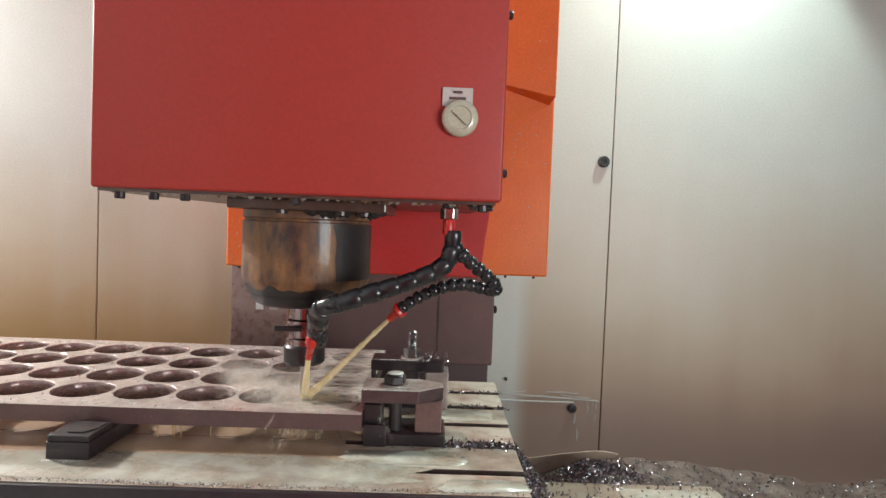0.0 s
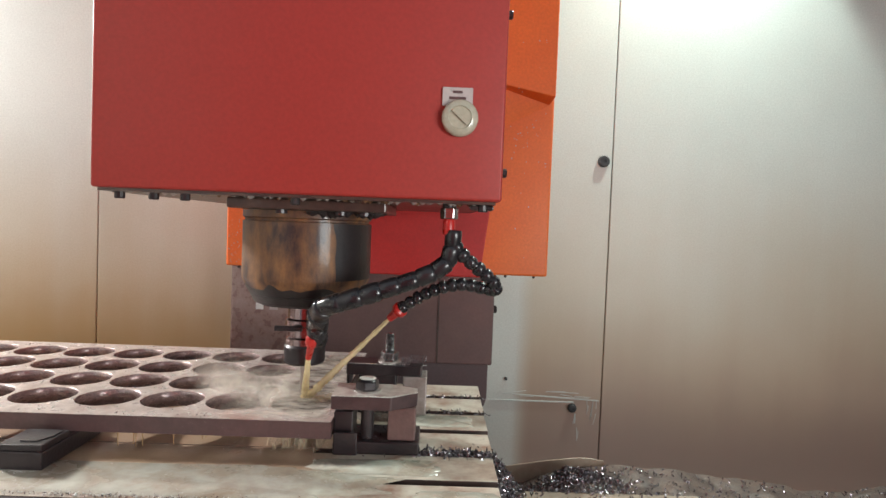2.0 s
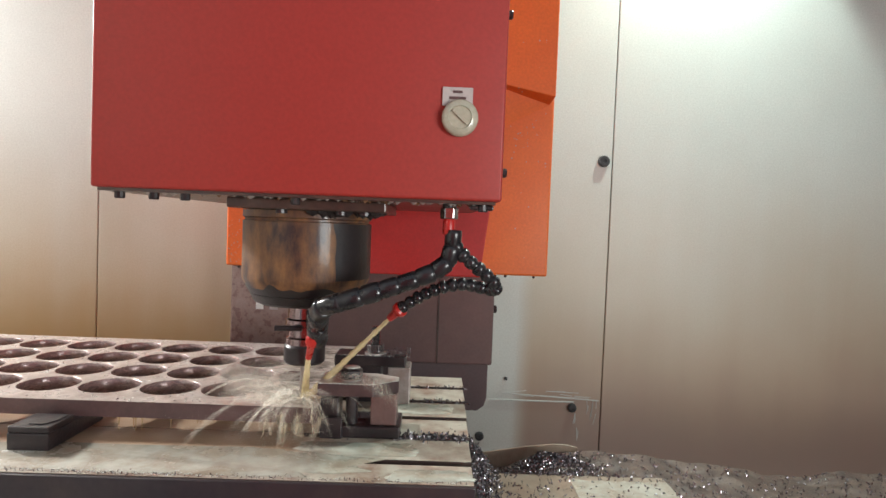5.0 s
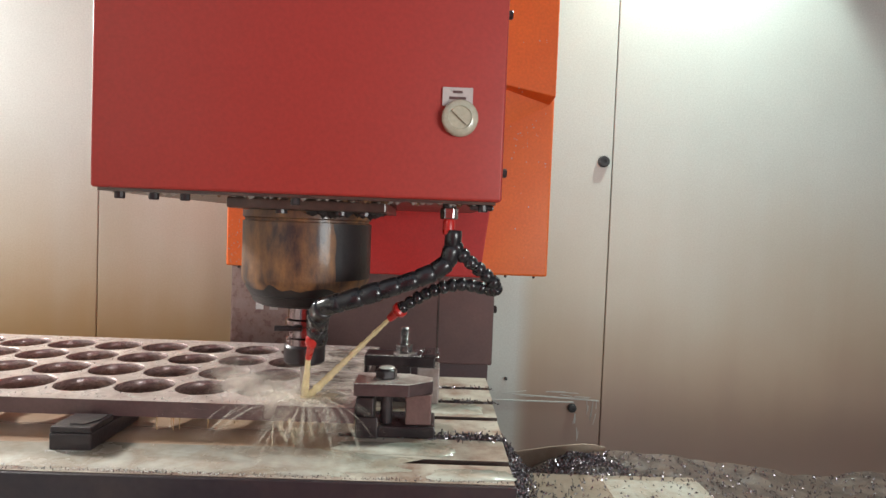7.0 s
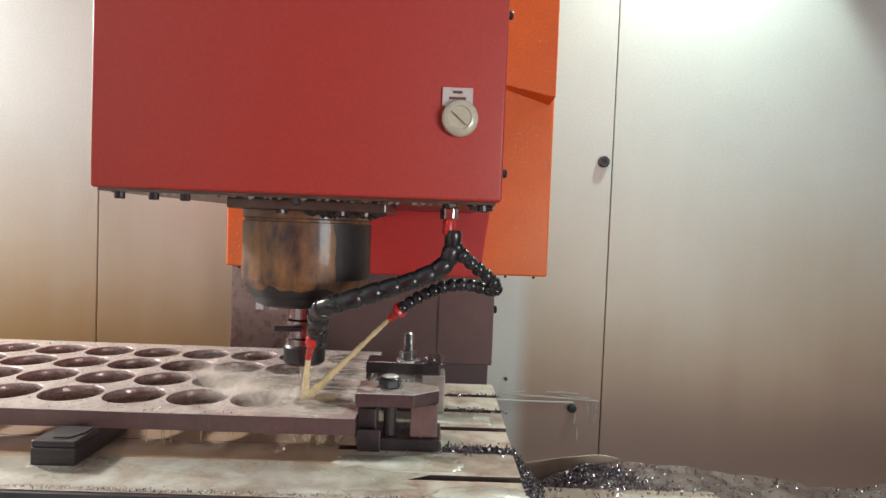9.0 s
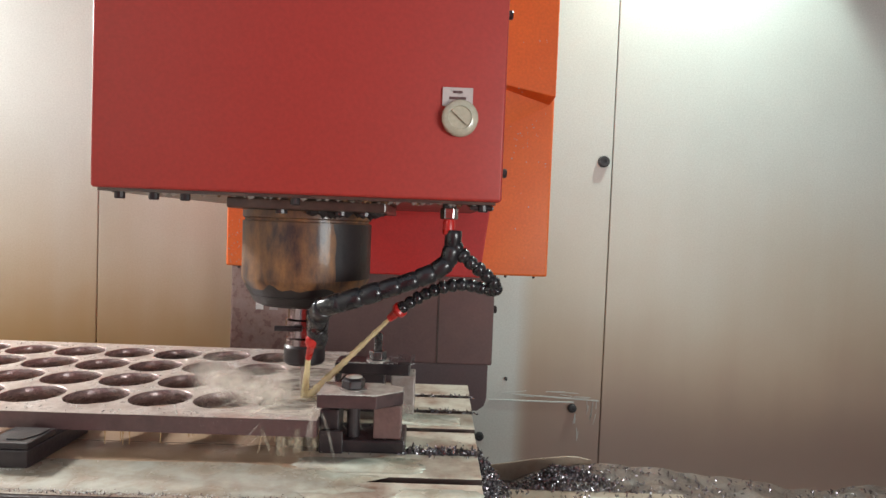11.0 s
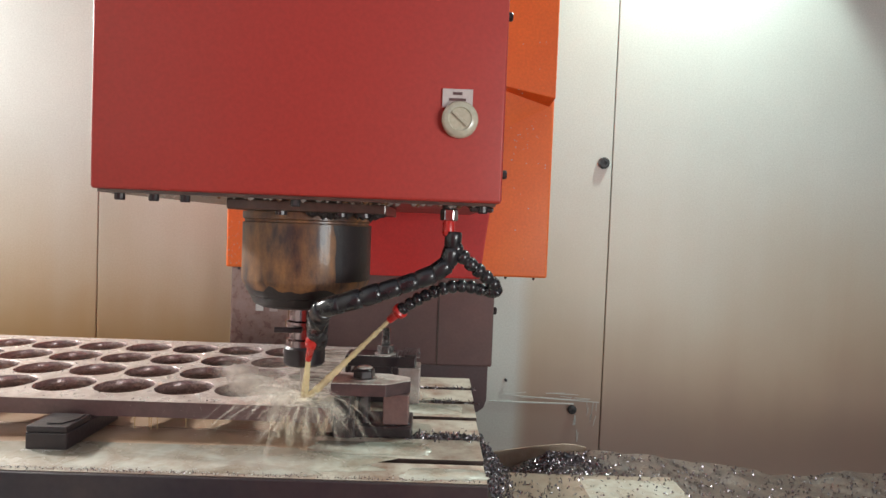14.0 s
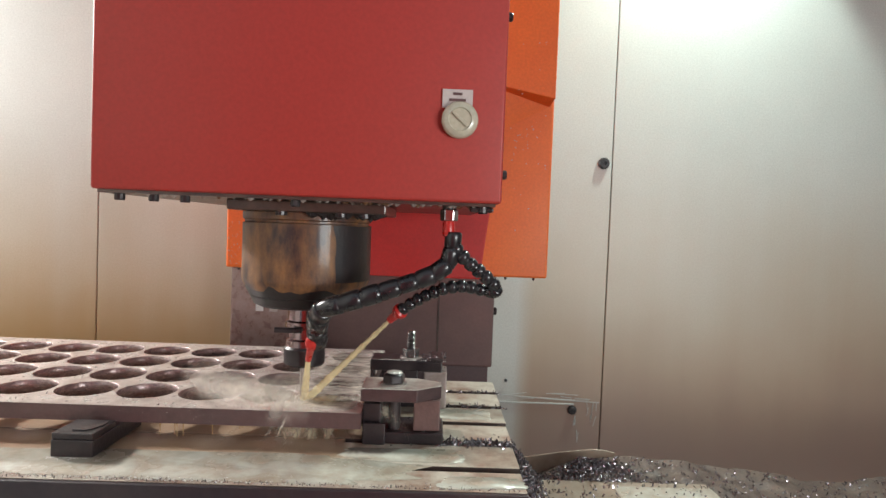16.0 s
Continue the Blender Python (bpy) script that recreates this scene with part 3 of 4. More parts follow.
def spray_fan():
    rnd, np_rnd = random.Random(5), np.random.RandomState(5)
    lanes = [(rnd.gauss(0, 1.0), rnd.uniform(0.05, 0.85), rnd.choice((rnd.uniform(5, 9), rnd.uniform(9, 18)))) for _ in range(46)]
    pts = []
    for _ in range(30000):
        h, up, drop = rnd.choice(lanes)
        p = arc(h + rnd.gauss(0, .04), rnd.uniform(0.002, 0.15) * rnd.uniform(.3, 1), up + rnd.gauss(0, .05), drop * rnd.uniform(.95, 1.05))
        if p.z > -0.041:
            pts.append(p)
    ob = new("coolant_spray", specks("coolant_spray", np.array(pts), .00007, .00022, np_rnd, M_SPRAY))
    bm = bmesh.new()
    for h, up, drop in lanes:
        a, b = rnd.uniform(.002, .012), rnd.uniform(.05, .19)
        path = [q for q in (arc(h, a + (b - a) * k / 14, up, drop) for k in range(15)) if q.z > -0.040]
        if len(path) > 4:
            w = rnd.choice((.0035, .008, .015, .024))
            ribbon(bm, path, [w * (0.12 + 1.3 * k / len(path)) for k in range(len(path))], rnd.uniform(.5, 1) * (.8 if w < .006 else .55))
    return tagged(add_film(ob, bm, M_SPRAYFILM), "fan of pale coolant streaks thrown off the cutter", "coolant spray", kind="stuff")


def spray_mist():
    """A haze of fine specks and soft drifting cushions over the plate."""
    rnd = np.random.RandomState(6)
    n = 50000
    r = np.abs(rnd.normal(0, 0.060, n)) + .002
    h = rnd.normal(2.75, 0.85, n)
    x, y = r * np.cos(h), r * np.sin(h) * 0.85
    keep = np.array([rnd.rand() < 0.50 + 0.95 * noise.noise(Vector((a * 24, b * 24, 7))) for a, b in zip(x, y)])
    x, y, r = x[keep], y[keep], r[keep]
    z = np.abs(rnd.normal(0, .012, len(x))) * (1.1 - np.minimum(r * 5, .7)) + .0005
    ob = new("coolant_mist", specks("coolant_mist", np.stack([x, y, z], 1), .00006, .00020, rnd, M_MIST))
    bm, k = bmesh.new(), random.Random(9)
    for i in range(5):
        size = k.uniform(.045, .075)
        puff(bm, (-.015 - .022 * i + k.gauss(0, .012), -.030 + .030 * i + k.gauss(0, .006), .004 + .002 * i), size, k.uniform(.022, .040), .012, k.uniform(.75, 1.0), i, pose(0, 0, 0, 62, 0, k.gauss(0, 12)))
    return tagged(add_film(ob, bm, M_PUFF), "thin haze of coolant droplets drifting over the plate", "coolant mist", kind="stuff")


def plate_wash():
    """Milky coolant churned over the end of the plate that the jets reach."""
    bm = bmesh.new()
    lay = bm.verts.layers.float.new("film_depth")
    nx, ny, x0, x1, y0, y1 = 30, 60, -0.262, -0.112, 0.729, 1.100
    g = []
    for i in range(nx + 1):
        row = []
        for j in range(ny + 1):
            u, v = i / nx, j / ny
            p = bm.verts.new((x0 + (x1 - x0) * u, y0 + (y1 - y0) * v, 0.9408 + 0.0012 * noise.noise(Vector((u * 9, v * 22, 3))) + 0.0006))
            p[lay] = min(1, u * 1.7) ** 1.5 * min(1, (1 - u) * 12, v * 20, (1 - v) * 8) * 0.85
            row.append(p)
        g.append(row)
    for i in range(nx):
        for j in range(ny):
            bm.faces.new((g[i][j], g[i + 1][j], g[i + 1][j + 1], g[i][j + 1]))
    ride(tagged(smooth(part("coolant_wash", bm, M_WASH), 180), "milky coolant washing over the bored plate end", "coolant film", kind="stuff"))


def plate_drips():
    """Threads of coolant hanging from the lower front edge of the plate."""
    rnd, bm = random.Random(44), bmesh.new()
    for _ in range(11):
        x, y, L = rnd.uniform(-0.46, -0.13), 0.7285 + rnd.uniform(0, .004), rnd.uniform(.004, .0185)
        bm = join(bm, lathe([(.0011, 0), (.0006, -L * .3), (.0004, -L * .8), (.0007, -L * .96), (0, -L)], pose(x, y, 0.9204), 6))
    ride(tagged(smooth(part("coolant_drips", bm, M_DRIP), 60), "thin threads of coolant dripping off the plate", "coolant drips", kind="stuff"))


def froth():
    """Bubbles and drops caught along the front of the table and round the blocks."""
    rnd, bm = random.Random(31), bmesh.new()
    for _ in range(700):
        if rnd.random() < 0.6:
            x, y, z = rnd.choice((rnd.uniform(-0.75, 0.07), rnd.gauss(-0.56, .06), rnd.gauss(-0.30, .05))), 0.6085 + abs(rnd.gauss(0, .005)), 0.9012
        elif rnd.random() < 0.5:
            x, y, z = rnd.uniform(-0.445, -0.40), 0.659 - abs(rnd.gauss(0, .002)), 0.9012
        elif rnd.random() < 0.5:
            x, y, z = rnd.uniform(-0.115, -0.002), 0.886 + abs(rnd.gauss(0, .003)), 0.9722
        else:
            x, y, z = rnd.uniform(-0.108, -0.012), rnd.choice((0.7275, 0.7285)), 0.9708
        if 0.95 < z < 0.971 and x > -0.0415:
            y += (x + 0.0415) * 0.8
        bmesh.ops.create_icosphere(bm, subdivisions=1, radius=rnd.uniform(.0004, .0013), matrix=Matrix.Translation((x, y, z)) @ Matrix.Diagonal((1, 1, .7, 1)))
    for _ in range(900):
        x, y = rnd.uniform(-0.75, -0.112), rnd.uniform(0.729, 1.105)
        u, v = (x - HX) / PX, (y - HY) / PY
        if math.hypot((u - round(u)) * PX, (v - min(max(round(v), 0), 3)) * PY) > HR + .0015:
            bmesh.ops.create_icosphere(bm, subdivisions=1, radius=rnd.uniform(.0005, .0019), matrix=Matrix.Translation((x, y, 0.9402)) @ Matrix.Diagonal((rnd.uniform(.8, 1.8), 1, .5, 1)))
    for f in bm.faces:
        f.smooth = True
    ride(tagged(part("coolant_froth", bm, M_FROTH), "glistening coolant beads on plate and table edge", "froth", kind="stuff"))


def falling_water():
    rnd, np_rnd = random.Random(7), np.random.RandomState(7)
    pts = [Vector((rnd.gauss(0, .022), rnd.gauss(-.006, .012), -.039 + abs(rnd.gauss(0, .016)))) for _ in range(1500)]
    ob = new("falling_coolant", specks("falling_coolant", np.array(pts), .00007, .00024, np_rnd, M_SPRAY))
    bm = bmesh.new()
    for k in range(15):
        x, y = rnd.gauss(0, .017), rnd.gauss(0, .006)
        top, end, lean = rnd.uniform(-.010, .006), rnd.uniform(-.040, -.026), rnd.gauss(0, .007)
        w = rnd.choice((.003, .006, .010, .014))
        path = [Vector((x + lean * q / 10 + rnd.gauss(0, .0004), y - .010 * (q / 10) ** 2, top + (end - top) * q / 10)) for q in range(11)]
        ribbon(bm, path, [w * rnd.uniform(.8, 1.1) for q in range(11)], rnd.uniform(.35, .75))
    return tagged(add_film(ob, bm, M_FALL), "strands of milky coolant pouring down onto the table", "coolant stream", kind="stuff")


def splash_sheet():
    bm = bmesh.new()
    puff(bm, (0, 0, 0), 0.042, 0.026, 0.0045, 1.0, 3)
    puff(bm, (0.012, 0.004, 0.001), 0.026, 0.018, 0.0060, 0.9, 5)
    ob = tagged(smooth(part("coolant_sheet", bm, M_SHEET), 180), "thin tan sheet of coolant spreading round the cutter", "coolant sheet", kind="stuff")
    ob.location = (-0.140, 0.781, 0.9415)
    return ob


# ---- what rides on the table ----
def ride(ob):
    TABLE_RIDERS.append(ob)
    return ob


def mill_table():
    tb = ride(thing("machine_table", "long cast-iron machine table with slots, filmed with coolant", "machine table"))
    x0, x1, z = -1.30, 0.078, 0.9002
    slots = [0.664, 0.745, 0.8255, 0.9057, 0.987]
    edges = [0.606] + sum([[s - 0.0068, s + 0.0068] for s in slots], []) + [1.060]
    for i in range(0, len(edges), 2):
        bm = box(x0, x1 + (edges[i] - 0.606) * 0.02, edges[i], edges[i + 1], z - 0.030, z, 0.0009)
        # strip sides take the dark slot colour in place of recess shade
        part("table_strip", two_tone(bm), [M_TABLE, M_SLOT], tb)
    part("table_core", box(x0 + 0.01, x1 - 0.003, 0.610, 1.056, z - 0.085, z - 0.0305), M_SLOT, tb, "slot bottom coloured dark as shade")
    for y, end in ((slots[1], -0.130), (slots[2], -0.040), (slots[3], -0.11)):
        part("slot_sludge", box(x0 + 0.012, end, y - 0.0066, y + 0.0066, z - 0.0300, z - 0.0006, 0.0004), M_TABLE, tb, "brown coolant sludge filling a slot")
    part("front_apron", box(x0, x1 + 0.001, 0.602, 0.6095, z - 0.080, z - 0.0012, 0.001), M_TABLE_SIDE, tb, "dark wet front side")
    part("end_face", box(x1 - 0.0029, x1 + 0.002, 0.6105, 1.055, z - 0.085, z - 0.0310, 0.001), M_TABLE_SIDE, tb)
    return tb


PX, PY, HR = 0.0803, 0.0824, 0.0368
HX, HY = -0.1583, 0.797
P_TOP, P_BOT = 0.9400, 0.9205
BLOCK_TOP = 0.9203


def drilled_plate():
    pl = ride(thing("steel_plate", "thick steel plate bored with rows of large round holes", "workpiece"))
    bm = bmesh.new()
    cols, rows, n = 11, 4, 40
    xr, yf, yb = -0.1096, 0.7270, 1.110
    xl = HX - PX * (cols - 1) - 0.05
    x_cell = [HX - PX * (i + 0.5) for i in range(cols - 1)]
    bx = [xr] + x_cell + [xl]
    by = [yf] + [HY + PY * (j + 0.5) for j in range(rows - 1)] + [yb]
    for i in range(cols):
        for j in range(rows):
            cx, cy = HX - PX * i, HY + PY * j
            xa, xb, ya, yb2 = bx[i + 1], bx[i], by[j], by[j + 1]
            ang = sorted({round(2 * math.pi * k / n, 6) for k in range(n)} | {round(math.atan2(yy - cy, xx - cx) % (2 * math.pi), 6) for xx in (xa, xb) for yy in (ya, yb2)})
            rings = [[], [], [], [], []]
            for a in ang:
                c, s = math.cos(a), math.sin(a)
                t = min(((xb if c > 0 else xa) - cx) / c if abs(c) > 1e-9 else 9, ((yb2 if s > 0 else ya) - cy) / s if abs(s) > 1e-9 else 9)
                ex, ey = cx + c * t, cy + s * t
                rings[0].append(bm.verts.new((ex, ey, P_TOP)))
                rings[1].append(bm.verts.new((cx + c * (HR + .0009), cy + s * (HR + .0009), P_TOP)))
                rings[2].append(bm.verts.new((cx + c * HR, cy + s * HR, P_TOP - .0009)))
                rings[3].append(bm.verts.new((cx + c * HR, cy + s * HR, P_BOT)))
                rings[4].append(bm.verts.new((ex, ey, P_BOT)))
            m = len(ang)
            for q in range(4):
                for k in range(m):
                    f = bm.faces.new((rings[q][k], rings[q][(k + 1) % m], rings[q + 1][(k + 1) % m], rings[q + 1][k]))
                    f.material_index = 1 if q in (1, 2) else 2 if q == 3 else 0
                    f.smooth = q in (1, 2)
    bmesh.ops.remove_doubles(bm, verts=bm.verts, dist=1e-5)
    bmesh.ops.recalc_face_normals(bm, faces=bm.faces)
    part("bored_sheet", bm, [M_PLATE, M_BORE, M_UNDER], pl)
    part("front_edge", box(xl, xr, yf - 0.0006, yf - 0.0001, P_BOT, P_TOP - 0.0004), M_PLATE_SIDE, pl, "dark brown edge")
    part("side_edge", box(xr + 0.0001, xr + 0.0006, yf, yb, P_BOT, P_TOP - 0.0004), M_PLATE_SIDE, pl, "dark brown edge")
    part("rear_edge", box(xl, xr, yb + 0.0001, yb + 0.0006, P_BOT, P_TOP - 0.0004), M_PLATE_SIDE, pl, "dark brown edge")


def supports():
    for x0, x1, y0, y1 in ((-0.4430, -0.3960, 0.661, 0.775), (-0.85, -0.80, 0.661, 0.775), (-0.443, -0.396, 1.00, 1.055), (-0.85, -0.80, 1.00, 1.055)):
        s = ride(thing("support_block", "dark oily steel support block under the plate", "support block", "support blocks"))
        part("block", box(x0, x1, y0, y1, 0.9006, BLOCK_TOP, 0.0015), M_BLACKSTEEL, s)
        if y0 < 0.9:
            part("front_step", box(x0 + 0.0005, x1 - 0.0005, y0 + 0.0008, y0 + 0.050, BLOCK_TOP + 0.0002, 0.9275, 0.0012), M_BLACKSTEEL, s)
            part("lug", prism([(x0 + 0.012, y0 + 0.020), (x0 + 0.018, y0 + 0.010), (x1 - 0.012, y0 + 0.010), (x1 - 0.004, y0 + 0.026), (x1 - 0.004, y0 + 0.046), (x0 + 0.012, y0 + 0.046)], "z", 0.9277, 0.9287, 0.0003), M_BLACKSTEEL, s)


def coolant_pools():
    """Flat puddles with uneven rims on the table top."""
    for cx, cy, rx, ry, seed in ((-0.30, 0.652, 0.26, 0.040, 1), (-0.78, 0.650, 0.24, 0.040, 2), (0.020, 0.866, 0.045, 0.024, 3), (-0.05, 0.700, 0.07, 0.022, 4), (0.03, 0.627, 0.045, 0.016, 5)):
        bm, n = bmesh.new(), 72
        mid, rim = [], []
        for k in range(n):
            a = 2 * math.pi * k / n
            q = 1 + 0.22 * noise.noise(Vector((math.cos(a) * 2.2, math.sin(a) * 2.2, seed * 3.1))) + 0.10 * noise.noise(Vector((math.cos(a) * 9, math.sin(a) * 9, seed * 5.7)))
            e = 0.62
            px, py = abs(math.cos(a)) ** e * math.copysign(1, math.cos(a)), abs(math.sin(a)) ** e * math.copysign(1, math.sin(a))
            rim.append(bm.verts.new((cx + rx * q * px, max(cy + ry * q * py, 0.608), 0.9004)))
            mid.append(bm.verts.new((cx + rx * q * px * 0.97, max(cy + ry * q * py * 0.94, 0.6095), 0.9016)))
        for k in range(n):
            bm.faces.new((rim[k], rim[(k + 1) % n], mid[(k + 1) % n], mid[k]))
        bm.faces.new(mid)
        bmesh.ops.recalc_face_normals(bm, faces=bm.faces)
        ride(tagged(smooth(part("coolant_puddle", bm, M_POOL), 60), "pale milky coolant puddle lying on the table", "puddle", "coolant puddles"))


def clamps():
    c = ride(thing("strap_clamp", "steel strap clamp with bolt on a riser, near plate corner", "clamp", "strap clamps"))
    part("strap", two_tone(prism([(-0.1105, 0.728), (-0.0415, 0.728), (-0.0115, 0.752), (-0.0115, 0.772), (-0.0415, 0.788), (-0.1105, 0.788)], "z", 0.9545, 0.9705, 0.0012)), [M_FILM, M_STRAP], c)
    bm = hexnut(0.0145, 0.0105, pose(-0.0720, 0.757, 0.9722, 0, 0, 20))
    part("bolt_head", join(bm, lathe([(0.0125, 0.9826), (0.010, 0.9848), (0.0, 0.9855)], pose(-0.072, 0.757, 0), 20)), M_BLACKSTEEL, c)
    smooth(part("foam_cap", lathe([(0.0105, 0.9850), (0.0095, 0.9862), (0.006, 0.9872), (0, 0.9876)], pose(-0.0715, 0.757, 0), 18), M_FROTH, c, "pale foam on the bolt"), 60)
    part("washer", lathe([(0.0165, 0.9706), (0.0165, 0.9722)], pose(-0.072, 0.757, 0), 24), M_STEEL, c)
    part("stud", lathe([(0.0078, 0.9156), (0.0078, 0.9545)], pose(-0.0700, 0.752, 0), 16), M_BLACKSTEEL, c)
    part("heel_block", box(-0.0455, -0.0125, 0.742, 0.780, 0.9155, 0.9544, 0.0018), M_PINK, c)
    part("step_block", box(-0.1070, -0.0795, 0.7305, 0.7355, 0.9006, 0.9270, 0.0012), M_BLACKSTEEL, c)
    part("packing_block", box(-0.1085, -0.0860, 0.7420, 0.782, 0.9155, 0.9485, 0.0015), M_BLACKSTEEL, c)
    part("base_bar", box(-0.1085, -0.0075, 0.7360, 0.802, 0.9006, 0.9150, 0.002), M_BLACKSTEEL, c)
    k = ride(thing("strap_clamp", "steel strap clamp with tall threaded stud, at plate side", "clamp", "strap clamps"))
    part("strap", box(-0.115, -0.0085, 0.885, 0.935, 0.9560, 0.9720, 0.002), M_BLACKSTEEL, k)
    part("end_stop", box(-0.0260, -0.0075, 0.883, 0.937, 0.9722, 0.9765, 0.001), M_BLACKSTEEL, k)
    part("pad", box(-0.1145, -0.1105, 0.888, 0.930, 0.9402, 0.9558, 0.001), M_BLACKSTEEL, k)
    part("riser", box(-0.098, -0.045, 0.893, 0.930, 0.9006, 0.9558, 0.001), M_BLACKSTEEL, k)
    part("nut", hexnut(0.0130, 0.0130, pose(-0.0560, 0.906, 0.9740)), M_BOLT, k)
    part("washer", lathe([(0.0165, 0.9721), (0.0165, 0.9740)], pose(-0.056, 0.906, 0), 24), M_STEEL, k)
    thread = []
    for i in range(15):
        thread += [(0.0062, 0.987 + i * .0017), (0.0073, 0.9878 + i * .0017)]
    part("stud", lathe([(0.0068, 0.9721), (0.0068, 0.987)] + thread + [(0.005, 1.0135)], pose(-0.056, 0.906, 0), 16), M_BOLT, k)
    part("heel_block", box(-0.0350, -0.0010, 0.886, 0.932, 0.9006, 0.9558, 0.002), M_STEEL, k)


def flakes(bm, spot, n, seed, size=1.0):
    """n curled steel chips; spot() gives a place on the heap."""
    rnd = random.Random(seed)
    for _ in range(n):
        x, y, z = spot(rnd)
        L, W, curl = rnd.uniform(.003, .008) * size, rnd.uniform(.0012, .0024) * size, rnd.uniform(0.6, 2.6)
        m = Matrix.Translation((x, y, z)) @ Euler((rnd.uniform(0, 6.3), rnd.uniform(0, 6.3), rnd.uniform(0, 6.3))).to_matrix().to_4x4()
        row = []
        for k in range(4):
            a = curl * (k / 3 - .5)
            p = Vector((math.sin(a) * L / curl, 0, (math.cos(a) - 1) * L / curl))
            row.append((bm.verts.new(m @ (p + Vector((0, -W / 2, 0)))), bm.verts.new(m @ (p + Vector((0.0004, W / 2, 0))))))
        for a, b in zip(row, row[1:]):
            bm.faces.new((a[0], b[0], b[1], a[1]))


def heap_height(x, y):
    h = 0.833 - 0.022 * min(max((x - 0.28) / 0.3, 0), 1) - (0.016 if x < 0.268 and y < 0.75 else 0) + 0.010 * noise.noise(Vector((x * 14, y * 14, 0.3))) + 0.005 * noise.noise(Vector((x * 45, y * 45, 1.3)))
    h -= 0.020 * min(max((0.195 - x) / 0.05, 0), 1) * min(max((y - 0.75) / 0.03, 0), 1)
    h += 0.030 * math.exp(-((x - 0.098) / 0.030) ** 2 - ((y - 0.70) / 0.10) ** 2)
    h += 0.014 * math.exp(-((x - 0.200) / 0.050) ** 2 - ((y - 0.83) / 0.04) ** 2)
    return h


def chip_tray():
    tr = ride(thing("chip_tray", "beige sheet-metal chip tray at the table end", "chip tray"))
    part("tray_floor", box(0.082, 1.20, 0.60, 0.90, 0.775, 0.785, 0.002), M_TRAY, tr)
    part("rim", box(0.0905, 0.345, 0.672, 0.782, 0.7855, 0.8435, 0.002), M_TRAY, tr, "beige ledge wet with coolant")
    part("back_lip", prism([(0.105, 0.7855), (0.262, 0.7855), (0.258, 0.8400), (0.240, 0.8435), (0.222, 0.8440), (0.175, 0.8385), (0.140, 0.8325), (0.107, 0.8270)], "y", 0.896, 0.899, 0.0008), M_TRAY, tr, "tan bent splash lip")
    part("bar", box(0.215, 0.343, 0.674, 0.762, 0.8437, 0.8457, 0.0008), M_POOL, tr, "pale strip filmed with coolant")
    bm = bmesh.new()
    nx, ny = 110, 50
    g = [[bm.verts.new((0.083 + 1.1 * i / nx, 0.62 + 0.275 * j / ny, heap_height(0.083 + 1.1 * i / nx, 0.62 + 0.275 * j / ny))) for j in range(ny + 1)] for i in range(nx + 1)]
    for i in range(nx):
        for j in range(ny):
            bm.faces.new((g[i][j], g[i + 1][j], g[i + 1][j + 1], g[i][j + 1]))
    ride(tagged(smooth(part("chip_bed", bm, M_CHIPBED), 180), "wet grey sludge of fine steel chips in the tray", "metal chips", kind="stuff"))

    def heap(rnd):
        x = min(max(rnd.gauss(0.200, 0.034), 0.115), 0.40)
        y = min(max(rnd.gauss(0.822, 0.024), 0.780), 0.885)
        return x, y, max(heap_height(x, y), 0.8437 if y < 0.784 else 0) + rnd.uniform(0, .005)

    def fall(rnd):
        y = rnd.uniform(0.625, 0.78)
        s = abs(rnd.gauss(0, 1)) * 0.6
        x = 0.081 + 0.033 * min(s, 1.6) * (0.6 + 0.6 * math.sin((y - 0.6) * 12) ** 2)
        return x, y, 0.900 - 0.045 * s - rnd.uniform(0, .012)

    def groove(rnd):
        x = rnd.uniform(-0.012, 0.078) if rnd.random() < .8 else rnd.uniform(-0.09, 0.078)
        return x, 0.745 + rnd.gauss(0, 0.006), 0.898 + abs(rnd.gauss(0, .0035))

    def back_groove(rnd):
        return rnd.uniform(-0.02, 0.09), rnd.choice((0.9057, 0.987)) + rnd.gauss(0, .005), 0.8995 + abs(rnd.gauss(0, .0015))

    def scatter(rnd):
        x = rnd.uniform(0.13, 1.0)
        y = rnd.uniform(0.64, 0.89)
        return x, y, max(heap_height(x, y), 0.8437 if x < 0.345 and y < 0.782 else 0) + rnd.uniform(0, .003)

    def front(rnd):
        return rnd.uniform(-0.75, 0.07), 0.6065 + abs(rnd.gauss(0, .004)), 0.9006 + rnd.uniform(0, .0015)

    def on_plate(rnd):
        while True:
            x, y = rnd.uniform(-0.75, -0.112), rnd.uniform(0.729, 1.105)
            u, v = (x - HX) / PX, (y - HY) / PY
            if math.hypot((u - round(u)) * PX, (v - min(max(round(v), 0), 3)) * PY) > HR + .002:
                return x, y, 0.941

    def on_clamps(rnd):
        if rnd.random() < .6:
            return rnd.uniform(-0.04, -0.002), rnd.uniform(0.884, 0.93), rnd.choice((0.9775, 0.9728, 0.957))
        return rnd.uniform(-0.09, -0.01), rnd.uniform(0.74, 0.80), rnd.choice((0.9165, 0.9170))

    for spot, n, lab in ((on_plate, 160, "fine steel chips lying between the bored holes"), (on_clamps, 260, "steel chips and gunk caught on the clamps"), (heap, 1500, "heap of curled steel chips in the tray"), (fall, 1500, "steel chips sliding off the table end"), (groove, 700, "curled steel chips filling a table slot"),
                         (back_groove, 160, "few steel chips caught in a table slot"), (scatter, 2600, "loose steel chips strewn over the tray"), (front, 520, "fine steel chips along the table front edge")):
        bm = bmesh.new()
